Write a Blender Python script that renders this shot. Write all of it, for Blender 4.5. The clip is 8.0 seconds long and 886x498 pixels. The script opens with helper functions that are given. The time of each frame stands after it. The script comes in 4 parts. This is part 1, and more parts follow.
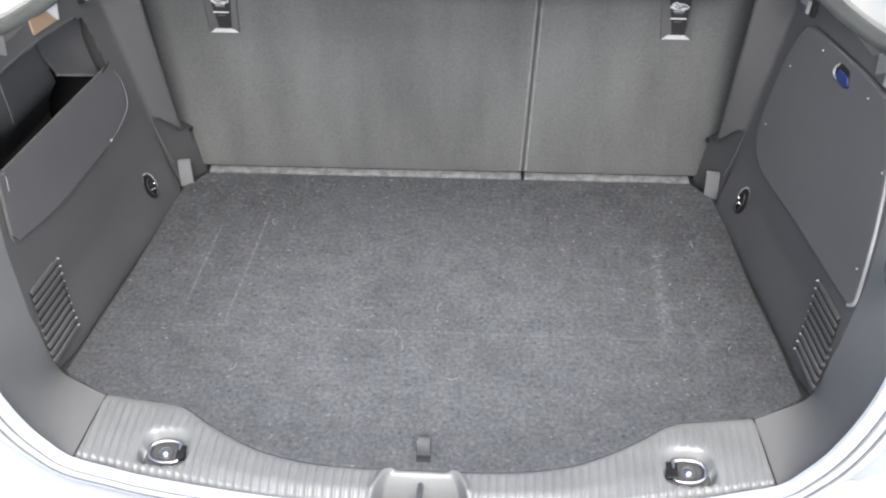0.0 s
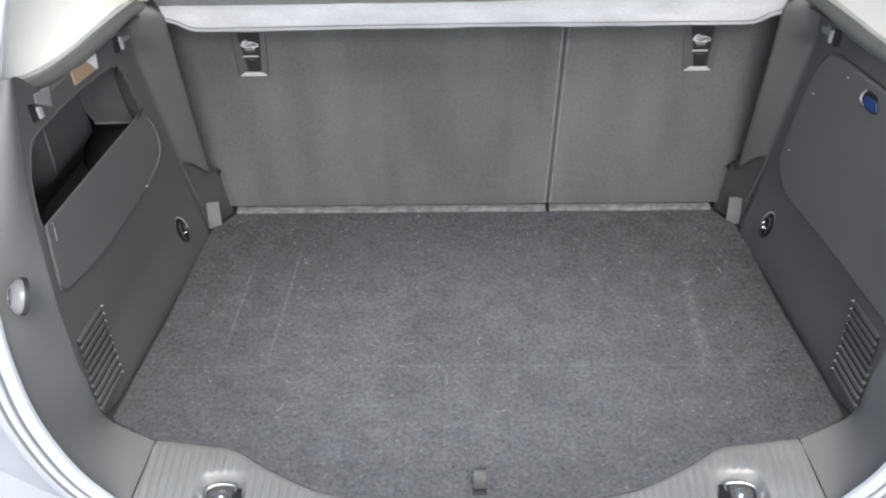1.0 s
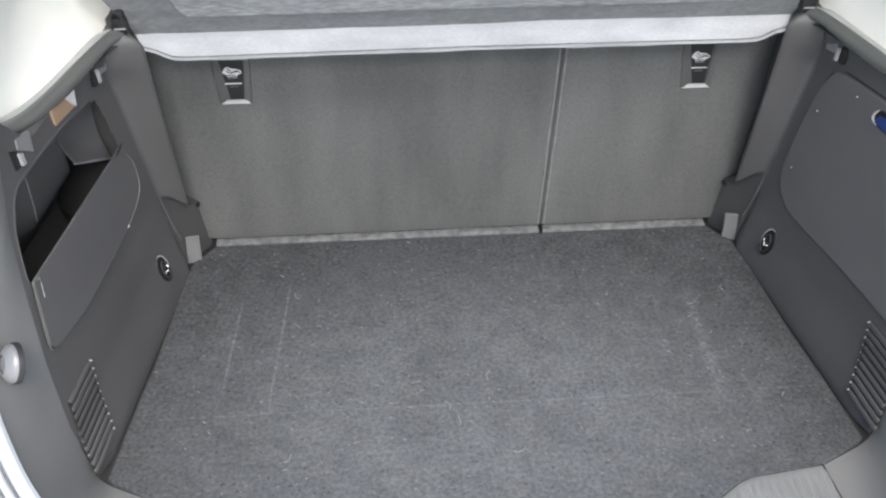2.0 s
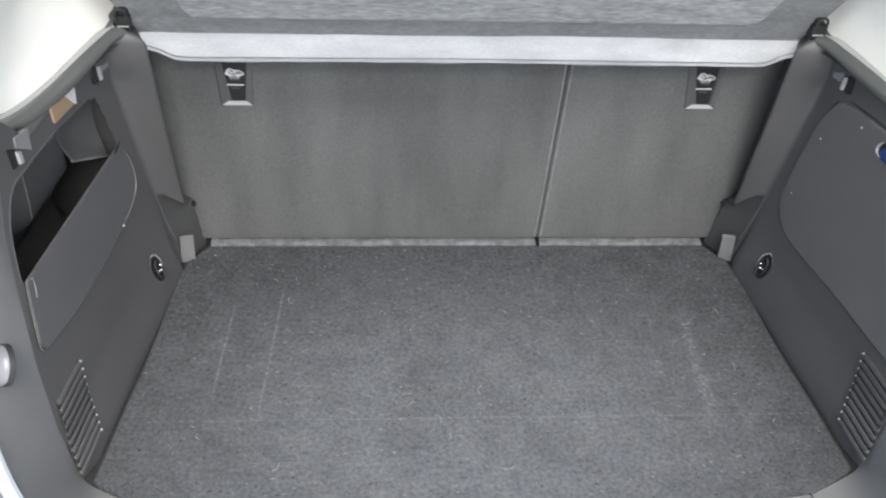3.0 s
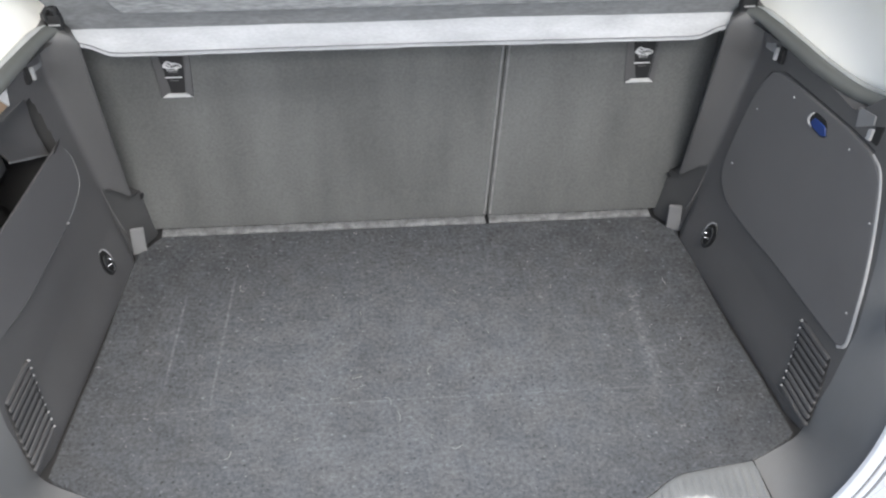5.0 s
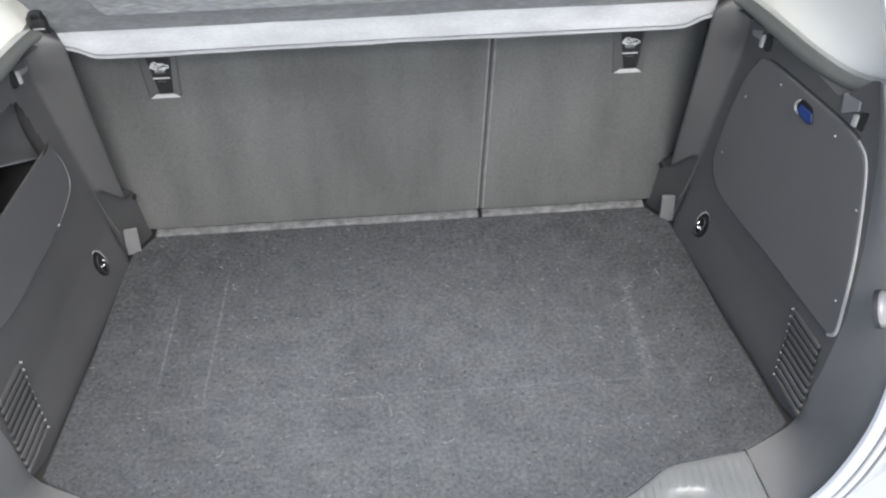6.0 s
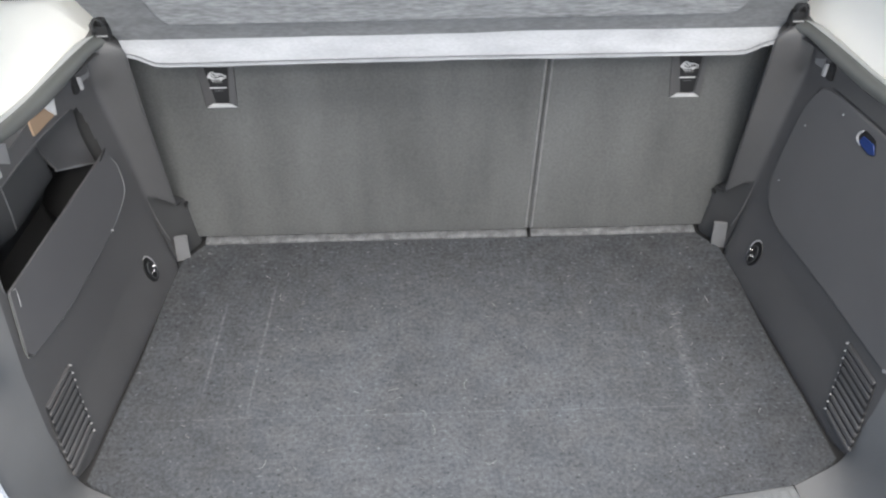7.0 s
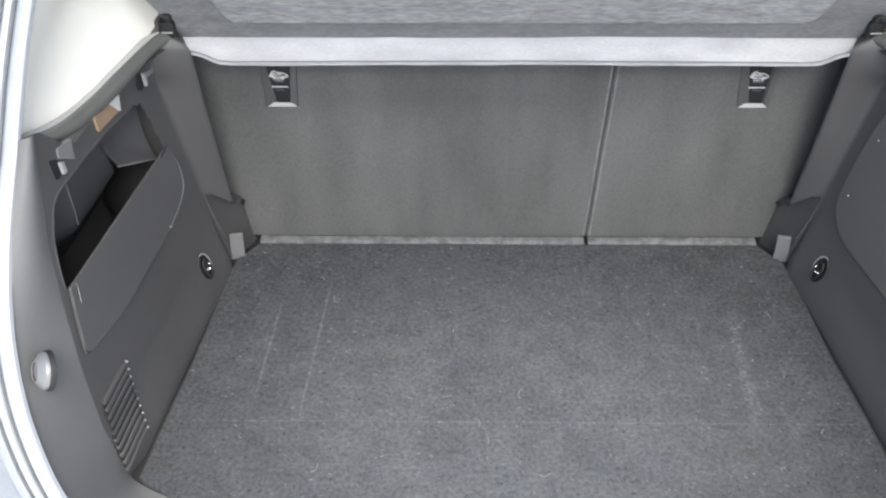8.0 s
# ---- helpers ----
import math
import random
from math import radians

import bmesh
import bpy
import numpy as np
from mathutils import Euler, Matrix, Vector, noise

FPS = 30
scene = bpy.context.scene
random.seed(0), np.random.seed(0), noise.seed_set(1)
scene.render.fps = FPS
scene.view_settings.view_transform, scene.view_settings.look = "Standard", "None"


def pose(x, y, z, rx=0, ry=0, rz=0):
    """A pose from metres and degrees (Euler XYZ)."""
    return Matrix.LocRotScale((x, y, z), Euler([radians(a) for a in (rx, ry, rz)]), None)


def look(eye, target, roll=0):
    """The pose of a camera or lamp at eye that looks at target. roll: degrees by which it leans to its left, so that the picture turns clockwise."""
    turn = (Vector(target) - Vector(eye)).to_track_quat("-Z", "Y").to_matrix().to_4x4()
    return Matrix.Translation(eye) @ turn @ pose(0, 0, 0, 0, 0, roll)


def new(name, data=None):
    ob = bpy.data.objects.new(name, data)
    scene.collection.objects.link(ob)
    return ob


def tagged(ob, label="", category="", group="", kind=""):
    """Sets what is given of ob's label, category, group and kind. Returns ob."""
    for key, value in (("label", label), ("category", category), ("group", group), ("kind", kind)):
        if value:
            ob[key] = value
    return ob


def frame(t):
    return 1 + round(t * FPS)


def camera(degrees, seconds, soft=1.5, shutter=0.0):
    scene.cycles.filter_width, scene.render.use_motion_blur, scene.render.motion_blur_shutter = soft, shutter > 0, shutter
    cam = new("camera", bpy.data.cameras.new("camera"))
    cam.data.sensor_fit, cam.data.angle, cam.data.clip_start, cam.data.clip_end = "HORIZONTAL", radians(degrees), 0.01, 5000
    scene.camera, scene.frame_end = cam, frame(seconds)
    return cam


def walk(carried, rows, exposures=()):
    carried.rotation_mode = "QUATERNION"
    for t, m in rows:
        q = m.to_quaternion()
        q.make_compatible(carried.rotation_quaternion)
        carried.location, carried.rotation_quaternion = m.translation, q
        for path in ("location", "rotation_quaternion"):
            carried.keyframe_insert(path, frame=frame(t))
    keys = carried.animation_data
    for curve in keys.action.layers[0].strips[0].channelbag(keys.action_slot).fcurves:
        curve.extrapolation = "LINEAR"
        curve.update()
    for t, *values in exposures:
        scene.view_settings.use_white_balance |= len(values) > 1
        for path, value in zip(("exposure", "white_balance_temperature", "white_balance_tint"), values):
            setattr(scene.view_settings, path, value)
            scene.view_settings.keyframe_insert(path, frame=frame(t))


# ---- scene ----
cam = camera(48.0, 8.0, soft=2.2)
PATH = [
    (0, (0.1033, -1.4471, 1.1309), (-0.0119, 0.0303, -0.2123), -1.39),
    (0.2, (0.1057, -1.4809, 1.1244), (-0.0368, 0.0149, -0.1955), -1.82),
    (0.5, (0.0838, -1.5142, 1.1342), (-0.0740, -0.0032, -0.1666), -2.07),
    (0.7, (0.0654, -1.5049, 1.1451), (-0.0870, 0.0103, -0.1514), -2.55),
    (1, (-0.0059, -1.4622, 1.1533), (-0.0588, 0.0568, -0.1466), -1.75),
    (1.2, (-0.0532, -1.4262, 1.1675), (-0.0446, 0.0785, -0.1499), -1.14),
    (2.3, (-0.1412, -1.3548, 1.1680), (0.0001, 0.1389, -0.1545), 1.42),
    (2.5, (-0.1278, -1.3504, 1.1707), (0.0223, 0.1680, -0.1224), 2.59),
    (3, (-0.1530, -1.3311, 1.1863), (-0.0158, 0.1499, -0.1508), 3.42),
    (3.5, (-0.1771, -1.2962, 1.1998), (-0.0255, 0.1649, -0.1575), 2.22),
    (4, (-0.1800, -1.2947, 1.2086), (-0.0116, 0.1577, -0.1560), 2.21),
    (4.5, (-0.1431, -1.3176, 1.2227), (-0.0040, 0.1350, -0.1451), 0.70),
    (5, (-0.0771, -1.3266, 1.2216), (0.0715, 0.1031, -0.1690), 1.56),
    (5.2, (-0.0425, -1.3378, 1.2152), (0.1222, 0.0929, -0.1727), 1.45),
    (6.3, (-0.0320, -1.3213, 1.2272), (0.0599, 0.1017, -0.1752), -1.18),
    (6.5, (-0.0458, -1.3161, 1.2284), (0.0355, 0.1079, -0.1736), -1.03),
    (7, (-0.0535, -1.3162, 1.2267), (-0.0114, 0.1277, -0.1565), -0.34),
    (7.5, (-0.0744, -1.2960, 1.2219), (-0.0794, 0.1428, -0.1673), -0.74),
    (8, (-0.0870, -1.2927, 1.2225), (-0.1182, 0.1487, -0.1637), -0.60),
]
walk(cam, [(t, look(eye, target, roll)) for t, eye, target, roll in PATH],
     exposures=[(0.0, 1.27, 6520, 9.0), (0.2, 1.30, 6520, 9.0), (0.5, 0.91, 6520, 8.5), (1.0, 0.92, 6520, 8.0), (3.5, 0.97, 6480, 7.0), (8.0, 0.97, 6480, 7.5)])


# ---------- light ----------
world = bpy.data.worlds.new("overcast_sky")
scene.world = world
world.use_nodes = True
wn, wl = world.node_tree.nodes, world.node_tree.links
sky = wn.new("ShaderNodeTexSky")
sky.sky_type, sky.sun_disc = "NISHITA", False
sky.sun_elevation, sky.sun_rotation = radians(54), radians(169)
sky.air_density, sky.dust_density = 1.0, 3.0
wl.new(sky.outputs[0], wn["Background"].inputs[0])
wn["Background"].inputs[1].default_value = 0.13
sun_data = bpy.data.lights.new("sun", "SUN")
sun_data.energy, sun_data.angle, sun_data.color = 2.05, radians(40), (1.0, 0.97, 0.93)
sun = new("sun", sun_data)
sun.matrix_world = look((0.62, -3.2, 4.49), (0.0, 0.0, 0.0))


# ---------- materials ----------
def material(name, base, rough=0.6, metal=0.0, vary=0.0, scale=8.0, fine=0.0, fine_scale=400.0, bump=0.0, bump_scale=600.0, bump_dist=0.001, stretch=(1, 1, 1), spec=0.5, even=False):
    """A Principled surface whose colour varies at two scales, with a fine relief."""
    m = bpy.data.materials.new(name)
    m.use_nodes = True
    n, l = m.node_tree.nodes, m.node_tree.links
    b = n["Principled BSDF"]
    b.inputs["Base Color"].default_value = (*base, 1)
    b.inputs["Roughness"].default_value = rough
    b.inputs["Metallic"].default_value = metal
    b.inputs["Specular IOR Level"].default_value = spec
    geo = n.new("ShaderNodeNewGeometry")
    mp = n.new("ShaderNodeMapping")
    mp.inputs["Scale"].default_value = stretch
    l.new(geo.outputs["Position"], mp.inputs["Vector"])
    colour = None
    for amount, sc, detail in ((vary, scale, 4.0), (fine, fine_scale, 2.0)):
        if amount <= 0:
            continue
        t = n.new("ShaderNodeTexNoise")
        t.inputs["Scale"].default_value, t.inputs["Detail"].default_value = sc, detail
        l.new(geo.outputs["Position"] if even and sc == fine_scale else mp.outputs[0], t.inputs["Vector"])
        r = n.new("ShaderNodeMapRange")
        r.inputs["From Min"].default_value, r.inputs["From Max"].default_value = 0.3, 0.7
        r.inputs["To Min"].default_value, r.inputs["To Max"].default_value = 1 - amount, 1 + amount
        l.new(t.outputs["Fac"], r.inputs["Value"])
        mul = n.new("ShaderNodeVectorMath")
        mul.operation = "SCALE"
        if colour is None:
            mul.inputs[0].default_value = base
        else:
            l.new(colour, mul.inputs[0])
        l.new(r.outputs[0], mul.inputs["Scale"])
        colour = mul.outputs[0]
    if colour is not None:
        l.new(colour, b.inputs["Base Color"])
    if bump > 0:
        t = n.new("ShaderNodeTexNoise")
        t.inputs["Scale"].default_value, t.inputs["Detail"].default_value = bump_scale, 3.0
        l.new(mp.outputs[0], t.inputs["Vector"])
        bm_ = n.new("ShaderNodeBump")
        bm_.inputs["Strength"].default_value, bm_.inputs["Distance"].default_value = bump, bump_dist
        l.new(t.outputs["Fac"], bm_.inputs["Height"])
        l.new(bm_.outputs[0], b.inputs["Normal"])
    return m


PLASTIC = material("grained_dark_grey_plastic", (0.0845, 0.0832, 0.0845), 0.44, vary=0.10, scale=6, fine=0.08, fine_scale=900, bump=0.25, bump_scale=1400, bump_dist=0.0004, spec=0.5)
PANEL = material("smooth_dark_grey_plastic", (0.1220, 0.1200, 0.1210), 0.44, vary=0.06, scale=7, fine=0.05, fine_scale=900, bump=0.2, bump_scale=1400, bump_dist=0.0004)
# darker than the lining: colours the foot and holds the pocket's shade
FOOT_POCKET = material("matt_dark_foot_pocket_shade", (0.057, 0.057, 0.058), 0.6, vary=0.08, scale=12, bump=0.2, bump_scale=1400, bump_dist=0.0004, spec=0.4)
FRONT = material("satin_dark_grey_plastic", (0.096, 0.095, 0.098), 0.45, vary=0.07, scale=7, fine=0.05, fine_scale=900, bump=0.2, bump_scale=1400, bump_dist=0.0004)
SEAL = material("grey_rubber_seal", (0.13, 0.135, 0.145), 0.5, vary=0.12, scale=40)
SATIN = material("satin_silver_plastic", (0.26, 0.26, 0.27), 0.36, metal=0.3, vary=0.05, scale=50)
TAB = material("mid_grey_plastic", (0.19, 0.19, 0.195), 0.5, vary=0.06, scale=30, bump=0.1, bump_scale=900, bump_dist=0.0003)
FLARE = material("smooth_mid_grey_plastic", (0.168, 0.170, 0.172), 0.55, vary=0.08, scale=7, fine=0.06, fine_scale=900, bump=0.2, bump_scale=1300, bump_dist=0.0004, spec=0.4)
SOFT = material("satin_ledge_plastic", (0.110, 0.114, 0.110), 0.22, vary=0.06, scale=9, bump=0.12, bump_scale=1200, bump_dist=0.0003, spec=1.0)
SILL = material("scuffed_grey_sill_plastic", (0.196, 0.202, 0.203), 0.30, vary=0.1, scale=14, fine=0.08, fine_scale=500, bump=0.2, bump_scale=900, bump_dist=0.0004)
SEAT = material("grey_seat_back_carpet", (0.116, 0.1176, 0.1165), 0.95, vary=0.17, scale=11, fine=0.10, fine_scale=240, bump=0.3, bump_scale=600, bump_dist=0.001, stretch=(1, 1, 0.25), spec=0.15, even=True)
PIPING = material("light_grey_edge_binding", (0.205, 0.205, 0.205), 0.8, vary=0.15, scale=60, bump=0.3, bump_scale=900, bump_dist=0.0006, spec=0.2)
STRIP = material("pale_grey_woven_strip", (0.150, 0.152, 0.155), 0.85, vary=0.3, scale=70, fine=0.2, fine_scale=500, bump=0.4, bump_scale=700, bump_dist=0.001, spec=0.2)
FELT = material("brushed_grey_felt", (0.295, 0.302, 0.309), 0.95, vary=0.16, scale=70, fine=0.24, fine_scale=230, bump=0.4, bump_scale=320, bump_dist=0.001, stretch=(0.26, 1, 1), spec=0.15)
PRESSED = material("pressed_dark_grey_felt", (0.2, 0.205, 0.211), 0.95, vary=0.14, scale=45, fine=0.12, fine_scale=220, bump=0.3, bump_scale=350, bump_dist=0.0008, stretch=(0.4, 1, 1), spec=0.15)
LIPFELT = material("pale_grey_felt_lip", (0.410, 0.418, 0.434), 0.9, vary=0.13, scale=26, fine=0.06, fine_scale=400, bump=0.25, bump_scale=500, bump_dist=0.0006, stretch=(0.4, 1, 1), spec=0.2)
BLACK = material("matt_black_plastic", (0.012, 0.012, 0.013), 0.5, vary=0.1, scale=30)
DARK = material("dark_cavity_plastic", (0.02, 0.02, 0.021), 0.7, vary=0.1, scale=20)
RUBBER = material("black_rubber", (0.025, 0.026, 0.028), 0.6, vary=0.15, scale=40)
CHROME = material("polished_steel", (0.7, 0.7, 0.72), 0.18, metal=1.0, vary=0.06, scale=60)
STEEL = material("brushed_steel", (0.5, 0.5, 0.51), 0.35, metal=1.0, vary=0.1, scale=80)
PAINT = material("white_body_paint", (0.40, 0.425, 0.465), 0.3, vary=0.03, scale=5)
CREAM = material("cream_pillar_trim", (0.94, 0.925, 0.87), 0.7, vary=0.03, scale=5, bump=0.15, bump_scale=900, bump_dist=0.0004)
LABEL = material("printed_white_ink", (0.6, 0.6, 0.6), 0.5, vary=0.05, scale=90)
LEDGE_SHEEN = material("pale_ledge_sheen", (0.42, 0.43, 0.42), 0.25, vary=0.08, scale=20, spec=0.8)
PALE = material("pale_grey_plastic", (0.34, 0.34, 0.345), 0.38, vary=0.08, scale=40)
WEBBING = material("grey_webbing", (0.085, 0.085, 0.085), 0.7, vary=0.15, scale=120, bump=0.4, bump_scale=700, bump_dist=0.0005)
BLUE = material("blue_plastic", (0.016, 0.045, 0.19), 0.4, vary=0.1, scale=60)
LINT = material("pale_lint", (0.24, 0.24, 0.24), 0.9, vary=0.3, scale=50)
GROUND = material("pale_concrete", (0.6, 0.6, 0.585), 0.9, vary=0.15, scale=2, fine=0.12, fine_scale=60, bump=0.3, bump_scale=90, bump_dist=0.003)

GLASS = bpy.data.materials.new("clear_window_glass")
GLASS.use_nodes = True
glass_b = GLASS.node_tree.nodes["Principled BSDF"]
glass_b.inputs["Base Color"].default_value = (0.95, 0.98, 0.97, 1)
glass_b.inputs["Roughness"].default_value = 0.02
glass_b.inputs["Transmission Weight"].default_value = 1.0
glass_b.inputs["IOR"].default_value = 1.45

LENS = bpy.data.materials.new("glowing_amber_lens")
LENS.use_nodes = True
lens_b = LENS.node_tree.nodes["Principled BSDF"]
lens_b.inputs["Base Color"].default_value = (0.29, 0.205, 0.14, 1)
lens_b.inputs["Roughness"].default_value = 0.3
lens_b.inputs["Emission Color"].default_value = (1.0, 0.55, 0.22, 1)
lens_b.inputs["Emission Strength"].default_value = 0.008


def carpet_material():
    """Dark felt carpet: speckle, pale fibres, broad scuffs, two tracks of wear and a fold line."""
    m = bpy.data.materials.new("dark_speckled_boot_carpet")
    m.use_nodes = True
    n, l = m.node_tree.nodes, m.node_tree.links
    b = n["Principled BSDF"]
    b.inputs["Roughness"].default_value = 0.97
    b.inputs["Specular IOR Level"].default_value = 0.12
    pos = n.new("ShaderNodeNewGeometry").outputs["Position"]

    def tex(scale, detail, lo, hi, a, c, stretch=(1, 1, 1), turn=0.0):
        mp = n.new("ShaderNodeMapping")
        mp.inputs["Scale"].default_value = stretch
        mp.inputs["Rotation"].default_value = (0, 0, turn)
        l.new(pos, mp.inputs["Vector"])
        t = n.new("ShaderNodeTexNoise")
        t.inputs["Scale"].default_value, t.inputs["Detail"].default_value = scale, detail
        l.new(mp.outputs[0], t.inputs["Vector"])
        r = n.new("ShaderNodeMapRange")
        for key, v in (("From Min", lo), ("From Max", hi), ("To Min", a), ("To Max", c)):
            r.inputs[key].default_value = v
        l.new(t.outputs["Fac"], r.inputs["Value"])
        return r.outputs[0], t.outputs["Fac"]

    def calc(op, a, c):
        k = n.new("ShaderNodeMath")
        k.operation = op
        for i, v in enumerate((a, c)):
            if isinstance(v, (int, float)):
                k.inputs[i].default_value = v
            else:
                l.new(v, k.inputs[i])
        return k.outputs[0]

    sep = n.new("ShaderNodeSeparateXYZ")
    l.new(pos, sep.inputs[0])
    px, py = sep.outputs[0], sep.outputs[1]

    def ridge(v, at, width):
        d = calc("ABSOLUTE", calc("SUBTRACT", v, at), 0.0)
        r = n.new("ShaderNodeMapRange")
        for key, q in (("From Min", 0.0), ("From Max", width), ("To Min", 1.0), ("To Max", 0.0)):
            r.inputs[key].default_value = q
        l.new(d, r.inputs["Value"])
        return r.outputs[0]

    def between(v, lo, hi, soft):
        return calc("MULTIPLY", calc("MINIMUM", calc("MAXIMUM", calc("DIVIDE", calc("SUBTRACT", v, lo), soft), 0.0), 1.0),
                    calc("MINIMUM", calc("MAXIMUM", calc("DIVIDE", calc("SUBTRACT", hi, v), soft), 0.0), 1.0))

    broad, _ = tex(7, 6, 0.3, 0.7, 0.86, 1.15)
    cloud, _ = tex(26, 4, 0.3, 0.7, 0.90, 1.11)
    grain, grain_raw = tex(330, 2, 0.3, 0.72, 0.88, 1.12)
    speck, _ = tex(150, 5, 0.32, 0.68, 0.78, 1.22)
    fleck, _ = tex(140, 2, 0.63, 0.72, 1.0, 0.55)
    pale, _ = tex(140, 2, 0.63, 0.73, 0.0, 1.0, (0.6, 1, 1), 0.2)
    wisp_a, _ = tex(55, 5, 0.56, 0.72, 0.0, 1.0, (0.35, 1, 1), 0.15)
    wisp_b, _ = tex(48, 5, 0.58, 0.74, 0.0, 1.0, (1, 0.3, 1), 0.5)
    where, _ = tex(9, 3, 0.44, 0.62, 0.0, 1.0)
    smear, _ = tex(34, 5, 0.54, 0.7, 1.0, 0.90, (0.6, 1, 1), -0.2)
    tint, _ = tex(22, 4, 0.36, 0.64, 0.0, 1.0)
    patchy, _ = tex(130, 5, 0.40, 0.60, 0.0, 1.0)
    skew = calc("MULTIPLY", py, 0.08)
    tracks = calc("MULTIPLY", ridge(calc("SUBTRACT", px, skew), -0.296, 0.0032), between(py, -0.40, -0.10, 0.04))
    tracks = calc("ADD", tracks, calc("MULTIPLY", ridge(calc("SUBTRACT", px, skew), -0.371, 0.0032), between(py, -0.36, -0.14, 0.04)))
    tracks = calc("ADD", tracks, calc("MULTIPLY", ridge(px, 0.362, 0.014), calc("MULTIPLY", between(py, -0.42, -0.14, 0.08), 0.8)))
    fold = calc("MULTIPLY", ridge(calc("ADD", py, calc("MULTIPLY", broad, 0.004)), -0.392, 0.0024), between(px, -0.50, 0.53, 0.03))
    scuff = calc("MULTIPLY", calc("ADD", tracks, calc("MULTIPLY", fold, 0.6)), calc("ADD", calc("MULTIPLY", patchy, 0.8), 0.12))
    value = calc("MULTIPLY", calc("MULTIPLY", broad, cloud), calc("MULTIPLY", calc("MULTIPLY", grain, fleck), speck))
    # pale wear mid-carpet, shade towards the walls put into the colour; uneven outline
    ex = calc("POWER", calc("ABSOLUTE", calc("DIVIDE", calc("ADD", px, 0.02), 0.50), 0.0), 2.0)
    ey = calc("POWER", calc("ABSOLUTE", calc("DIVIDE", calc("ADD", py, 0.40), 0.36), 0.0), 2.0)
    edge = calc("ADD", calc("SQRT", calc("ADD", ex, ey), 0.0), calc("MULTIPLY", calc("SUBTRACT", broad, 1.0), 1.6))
    wear_shade = n.new("ShaderNodeMapRange")
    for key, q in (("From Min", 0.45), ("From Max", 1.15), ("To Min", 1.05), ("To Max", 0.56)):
        wear_shade.inputs[key].default_value = q
    l.new(edge, wear_shade.inputs["Value"])
    value = calc("MULTIPLY", calc("MULTIPLY", value, smear), wear_shade.outputs[0])
    value = calc("ADD", value, calc("MULTIPLY", calc("MULTIPLY", calc("ADD", wisp_a, wisp_b), where), 0.20))
    value = calc("ADD", value, calc("MULTIPLY", scuff, 0.7))
    value = calc("ADD", value, calc("MULTIPLY", calc("MULTIPLY", pale, patchy), 0.85))
    col = n.new("ShaderNodeVectorMath")
    col.operation = "SCALE"
    hue = n.new("ShaderNodeMix")
    hue.data_type = "RGBA"
    hue.inputs["A"].default_value, hue.inputs["B"].default_value = (0.1095, 0.1130, 0.1190, 1), (0.1060, 0.1120, 0.1215, 1)
    l.new(tint, hue.inputs["Factor"])
    l.new(hue.outputs["Result"], col.inputs[0])
    l.new(value, col.inputs["Scale"])
    l.new(col.outputs[0], b.inputs["Base Color"])
    bp = n.new("ShaderNodeBump")
    bp.inputs["Strength"].default_value, bp.inputs["Distance"].default_value = 0.35, 0.0015
    l.new(calc("ADD", grain_raw, calc("MULTIPLY", fold, -0.8)), bp.inputs["Height"])
    l.new(bp.outputs[0], b.inputs["Normal"])
    return m


CARPET = carpet_material()


# ---------- mesh helpers ----------
def empty(name, label, category, kind="", group=""):
    return tagged(new(name), label, category, group, kind)


def part(name, bm, mat, parent=None, label="", smooth=True, angle=40):
    me = bpy.data.meshes.new(name)
    bmesh.ops.recalc_face_normals(bm, faces=bm.faces)
    bm.to_mesh(me)
    bm.free()
    me.materials.append(mat)
    if smooth:
        me.shade_smooth()
        me.set_sharp_from_angle(angle=radians(angle))
    ob = new(name, me)
    ob.parent = parent
    return tagged(ob, label)


def sheet(rows, closed=False, skip=None, into=None):
    """A quad grid from rows of points."""
    bm = into or bmesh.new()
    vs = [[bm.verts.new(p) for p in row] for row in rows]
    w = len(rows[0])
    for i in range(len(rows) - 1):
        for j in range(w if closed else w - 1):
            q = (vs[i][j], vs[i][(j + 1) % w], vs[i + 1][(j + 1) % w], vs[i + 1][j])
            if skip and skip(sum((v.co for v in q), Vector()) / 4):
                continue
            bm.faces.new(q)
    return bm


def thicken(bm, depth):
    """Gives a sheet a back, so that it has thickness."""
    bmesh.ops.recalc_face_normals(bm, faces=bm.faces)
    bmesh.ops.solidify(bm, geom=bm.faces[:], thickness=depth)
    return bm


def smooth_curve(points, count):
    """A Catmull-Rom curve through the points, sampled evenly by parameter."""
    p = [Vector(q) for q in points]
    p = [2 * p[0] - p[1]] + p + [2 * p[-1] - p[-2]]
    out = []
    for i in range(count):
        u = i / (count - 1) * (len(p) - 3)
        k = min(int(u), len(p) - 4)
        f = u - k
        a, b, c, d = p[k:k + 4]
        out.append(0.5 * (2 * b + (c - a) * f + (2 * a - 5 * b + 4 * c - d) * f * f + (3 * b - a - 3 * c + d) * f ** 3))
    return out


